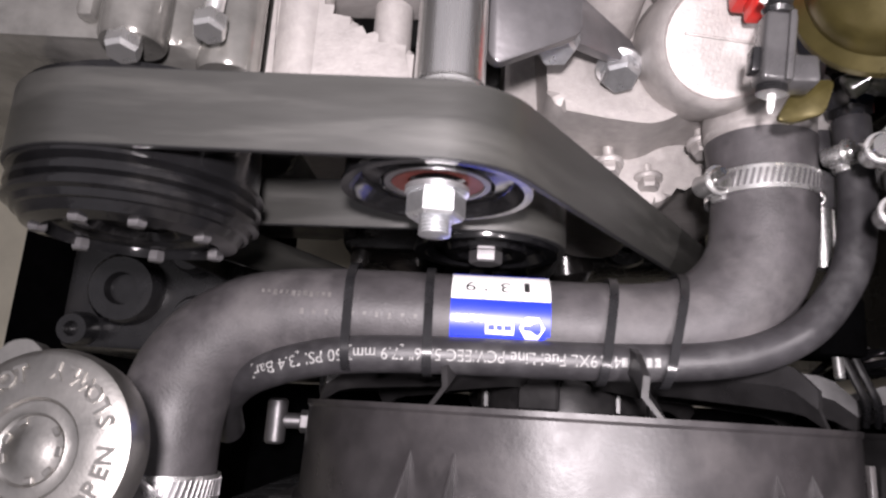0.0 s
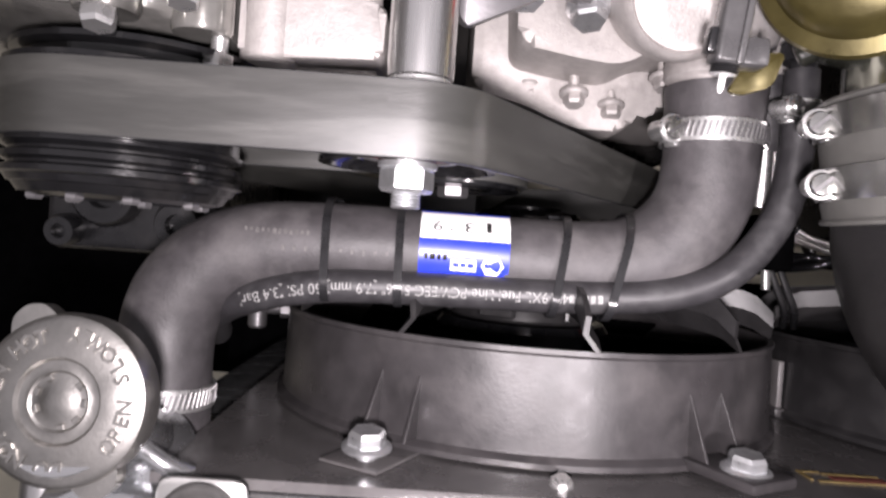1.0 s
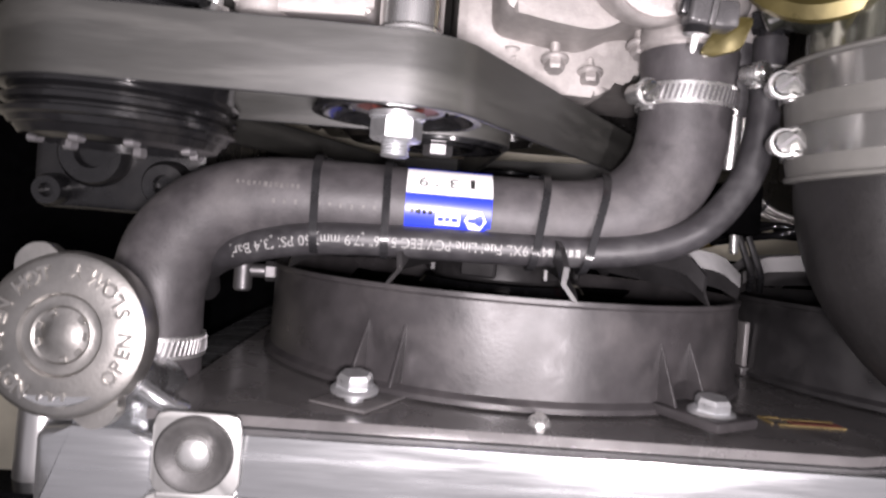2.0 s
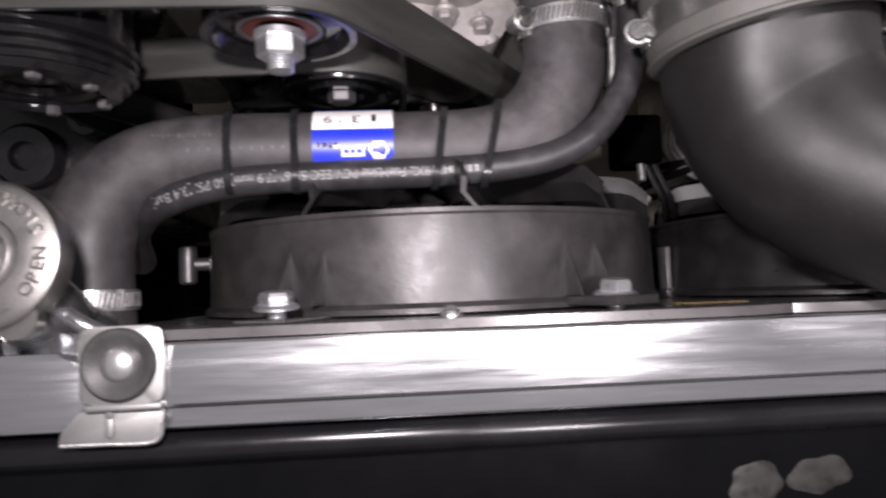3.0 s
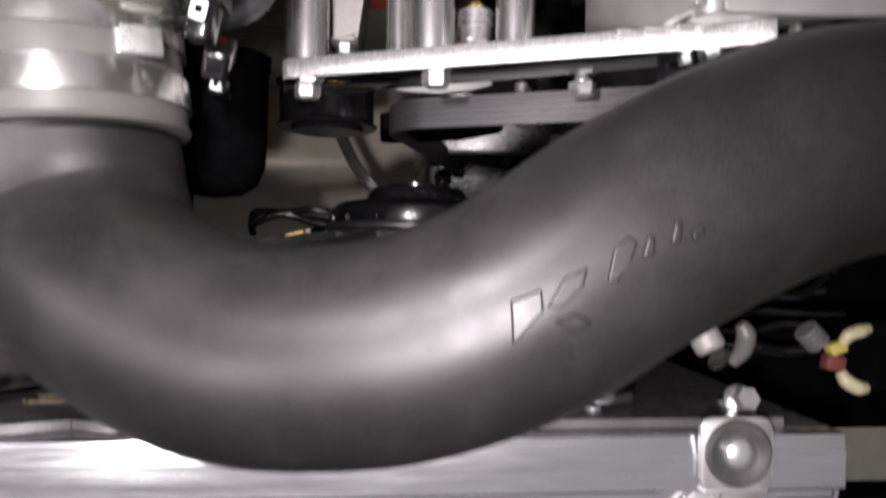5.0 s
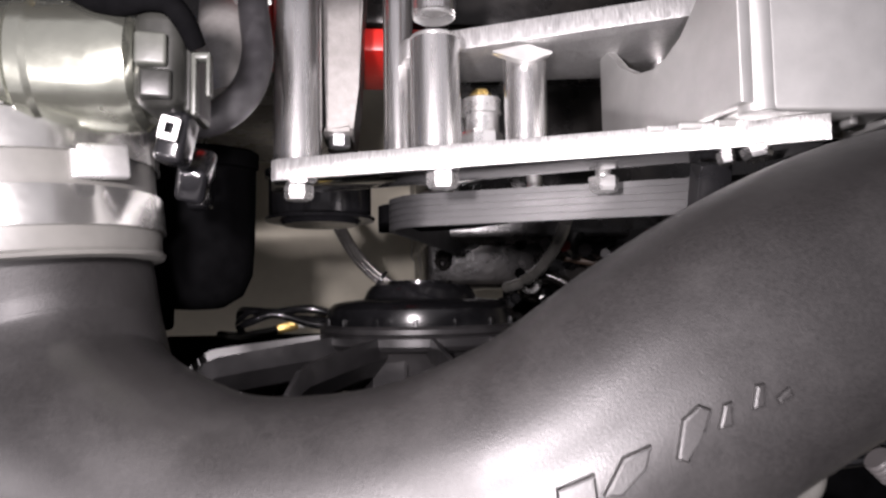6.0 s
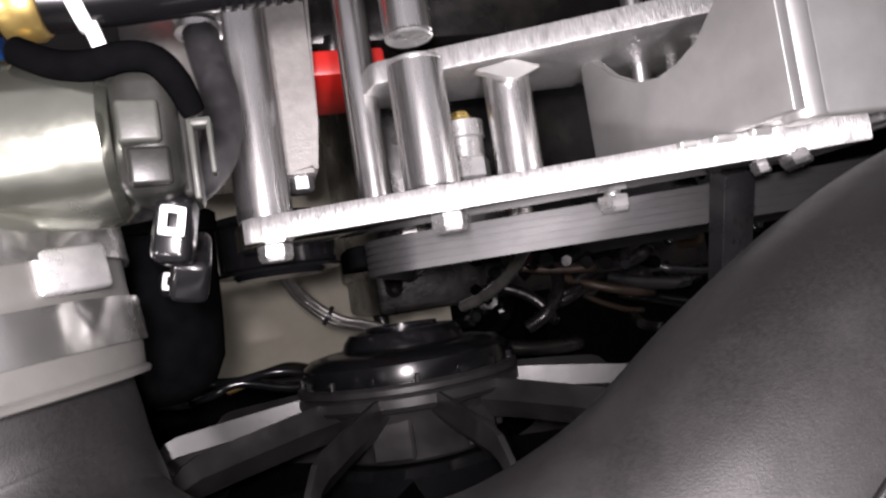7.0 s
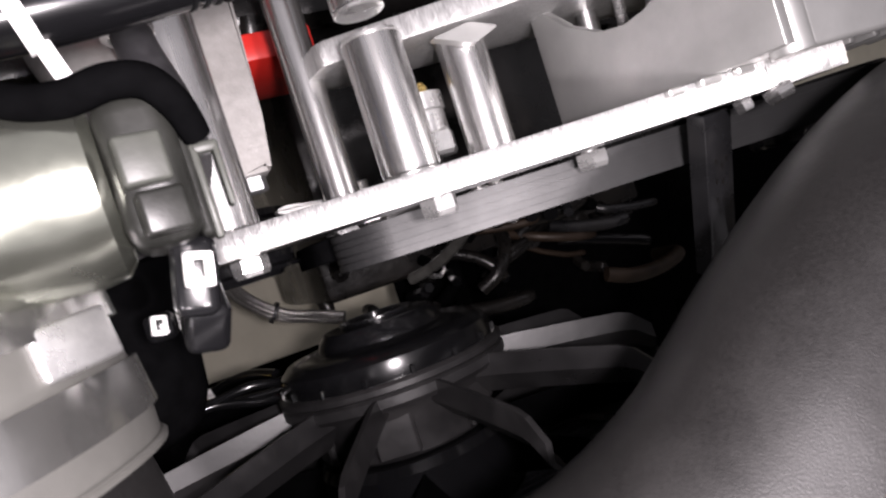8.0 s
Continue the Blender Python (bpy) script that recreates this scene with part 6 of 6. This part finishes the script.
# added block reaches back under the fans, its black replaces shade on the floor
solo("cross_member", box(-0.45, 1.15, -0.06, 0.10, 0.10, 0.24, 0.01), "matte", "added black cross member that keeps the floor under the radiator dark", "frame", base=(0.35, 0.0, 0.1))

# panel added beside the end tank only to make the open corner black
fender = thing("dark_corner_panel", "added matte black panel that darkens the corner beside the radiator", "fender", (0.90, -0.05, 0.6))
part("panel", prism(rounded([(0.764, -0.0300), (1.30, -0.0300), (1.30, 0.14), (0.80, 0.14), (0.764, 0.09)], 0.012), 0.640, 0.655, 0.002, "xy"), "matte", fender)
part("flange", box(0.764, 0.770, -0.0300, 0.09, 0.600, 0.6398, 0.002), "matte", fender, "folded edge")

# ---- small things round the radiator ----
stud = thing("wire_stud", "black terminal block with a bright stud and two wires", "terminal", (0.333, 0.13, 0.63))
part("block", box(0.318, 0.350, 0.126, 0.165, 0.595, 0.640, 0.004), "matte", stud)
part("stud", rod((0.333, 0.130, 0.632), (0.333, 0.112, 0.634), 0.0032, 14, 0.0006), "steel", stud, "bright stud")
for k in range(2):
    part("wire", tube([(0.338 + 0.007 * k, 0.126, 0.63), (0.343 + 0.007 * k, 0.112, 0.632), (0.350 + 0.007 * k, 0.098, 0.63), (0.36 + 0.008 * k, 0.085, 0.61)], 0.0026, 10), "black", stud)
cooler = thing("cooler_fitting", "chrome cooler line fittings beside the shroud", "fitting", (-0.03, 0.075, 0.55))
part("body", merge(rod((-0.052, 0.045, 0.53), (-0.052, 0.080, 0.53), 0.008, 20, 0.002), rod((-0.052, 0.063, 0.53), (-0.034, 0.063, 0.525), 0.006, 20, 0.001)), "bracket", cooler)
part("nut", lathe([(0, 0), (0.008, 0), (0.009, 0.001), (0.009, 0.009), (0.008, 0.010), (0, 0.010)], (-0.034, 0.063, 0.525), (1, 0, -0.1), 6), "bracket", cooler, sharp=20)
part("elbow", tube([(-0.025, 0.063, 0.523), (-0.010, 0.063, 0.518), (-0.002, 0.056, 0.50), (-0.002, 0.045, 0.47)], 0.0075, 16), "black", cooler)
solo("overflow_pipe", tube([(-0.094, -0.16, 0.775), (-0.091, -0.06, 0.775), (-0.092, 0.00, 0.770), (-0.096, 0.026, 0.755), (-0.100, 0.036, 0.72), (-0.102, 0.038, 0.66)], 0.012, 24), "turned", "bright metal pipe beside the filler tank", "pipe", base=(-0.094, 0.0, 0.785))
fit = thing("tank_fitting", "bright metal fitting with a clear plug at the rail's end", "fitting", (0.68, 0.05, 0.80))
part("body", merge(rod((0.6795, 0.067, 0.800), (0.6850, 0.053, 0.806), 0.0085, 18, 0.002), rod((0.6725, 0.075, 0.796), (0.6805, 0.065, 0.800), 0.006, 16, 0.001)), "castgrey", fit)
part("face", lathe([(0, 0), (0.0065, 0), (0.007, 0.001), (0.0045, 0.0025), (0, 0.0025)], (0.6860, 0.0500, 0.8105), (0.2, -0.5, 0.9), 18), "frost", fit)
part("lever", tube([(0.6950, 0.047, 0.808), (0.6990, 0.055, 0.812), (0.6985, 0.064, 0.816), (0.6950, 0.069, 0.816)], [0.003, 0.0050, 0.0052, 0.003], 14), "silicone", fit, "pale plastic lever")
hex_bolt((0.7062, 0.0235, 0.796), (0.05, 0.35, 0.9), 0.0130, 0.010, 0.02, 0.0095, mat="steel", label="bright nut on a stud behind the rail", group="fan bolts")
harness = thing("harness_plug", "black harness plug with pale claws and coloured seals", "plug", (0.78, 0.05, 0.78))
part("body", box(0.7760, 0.815, 0.0280, 0.0690, 0.760, 0.799, 0.005), "matte", harness)
part("yellow_seal", moved(box(-0.0052, 0.0052, -0.0034, 0.0034, -0.004, 0.004, 0.0015), Matrix.Translation((0.7635, 0.0535, 0.795)) @ Matrix.Rotation(radians(18), 4, "Z")), "yellow", harness)
part("red_seal", moved(box(-0.0058, 0.0058, -0.0046, 0.0046, -0.004, 0.004, 0.0015), Matrix.Translation((0.7620, 0.0450, 0.795)) @ Matrix.Rotation(radians(-10), 4, "Z")), "seal", harness)
part("claw", tube([(0.7660, 0.0560, 0.797), (0.7685, 0.0610, 0.799), (0.7745, 0.0635, 0.800), (0.7805, 0.0650, 0.799)], [0.0028, 0.0036, 0.0038, 0.0026], 12), "claw", harness, "pale yellowed claw")
part("claw", tube([(0.7650, 0.0400, 0.797), (0.7675, 0.0350, 0.799), (0.7735, 0.0315, 0.800), (0.7790, 0.0312, 0.799)], [0.0030, 0.0042, 0.0042, 0.0030], 12), "claw", harness, "pale yellowed claw")
for k in range(4):
    part("grip_ring", lathe([(0, 0), (0.0066, 0), (0.0072, 0.0008), (0.0072, 0.0020), (0.0062, 0.0026), (0, 0.0026)], (0.7448 + 0.0022 * k, 0.0640 - 0.0022 * k, 0.795), (0.7, -0.7, 0), 18), "grey", harness)
# hair-thin bright strip modelled in place of a glint on the plug
part("glint_strip", box(0.7960, 0.7966, 0.0400, 0.0560, 0.7990, 0.7994, 0), "steel", harness)

rnd = random.Random(29)
for k in range(6):
    y, z = 0.042 + 0.0105 * k, 0.690 + 0.010 * (k % 3)
    pts = [(0.675 + 0.03 * i, y + rnd.uniform(-0.008, 0.008), z + rnd.uniform(-0.008, 0.008)) for i in range(6)]
    solo("loose_wire", tube(pts, rnd.uniform(0.0026, 0.0046), 12), "gloss", "gloss black wiring beside the radiator's end tank", "wire", base=pts[0], group="loose wires")


def alternator():
    ob = thing("alternator", "bright finned alternator at the end of the bracket", "alternator", (0.76, 0.30, 0.80))
    part("case", rod((0.80, 0.245, 0.775), (0.80, 0.42, 0.775), 0.072, 48, 0.006), "cast", ob)
    for k in range(7):
        part("fin", box(0.716 + 0.017 * k, 0.7205 + 0.017 * k, 0.222, 0.247, 0.800, 0.8300, 0.0015), "sheet", ob)
    part("red_winding", box(0.716, 0.83, 0.2340, 0.244, 0.800, 0.812, 0.002), "seal", ob, "red lacquered winding behind the fins")
    return ob


alternator()
hex_bolt((0.164, 0.0195, 0.796), (0, 0.9, 0.45), 0.0075, 0.004, 0.006, 0.0060, mat="steel", label="small bright screw at the shroud's upper edge", group="shroud screws")
post = thing("shroud_post", "pale worn edge post between the two fans", "post", (0.357, 0.04, 0.61))
part("post_body", box(0.3545, 0.3585, 0.0186, 0.0600, 0.600, 0.6200, 0.0010), "grey", post)
part("post_foot", box(0.3520, 0.3610, 0.0186, 0.0260, 0.596, 0.6240, 0.0010), "shroud", post)
warn = thing("warning_sticker", "worn yellow and red sticker on the shroud", "sticker", (0.32, 0.02, 0.75))
for x0, x1, z0, z1, mat in ((0.302, 0.314, 0.7470, 0.7490, "dullyellow"), (0.314, 0.345, 0.7495, 0.7515, "dullyellow"), (0.306, 0.345, 0.7620, 0.7640, "dullyellow"), (0.316, 0.345, 0.7540, 0.7600, "seal"), (0.302, 0.304, 0.749, 0.762, "dullyellow")):
    part("sticker_print", box(x0, x1, 0.0187, 0.0193, z0, z1, 0), mat, warn)
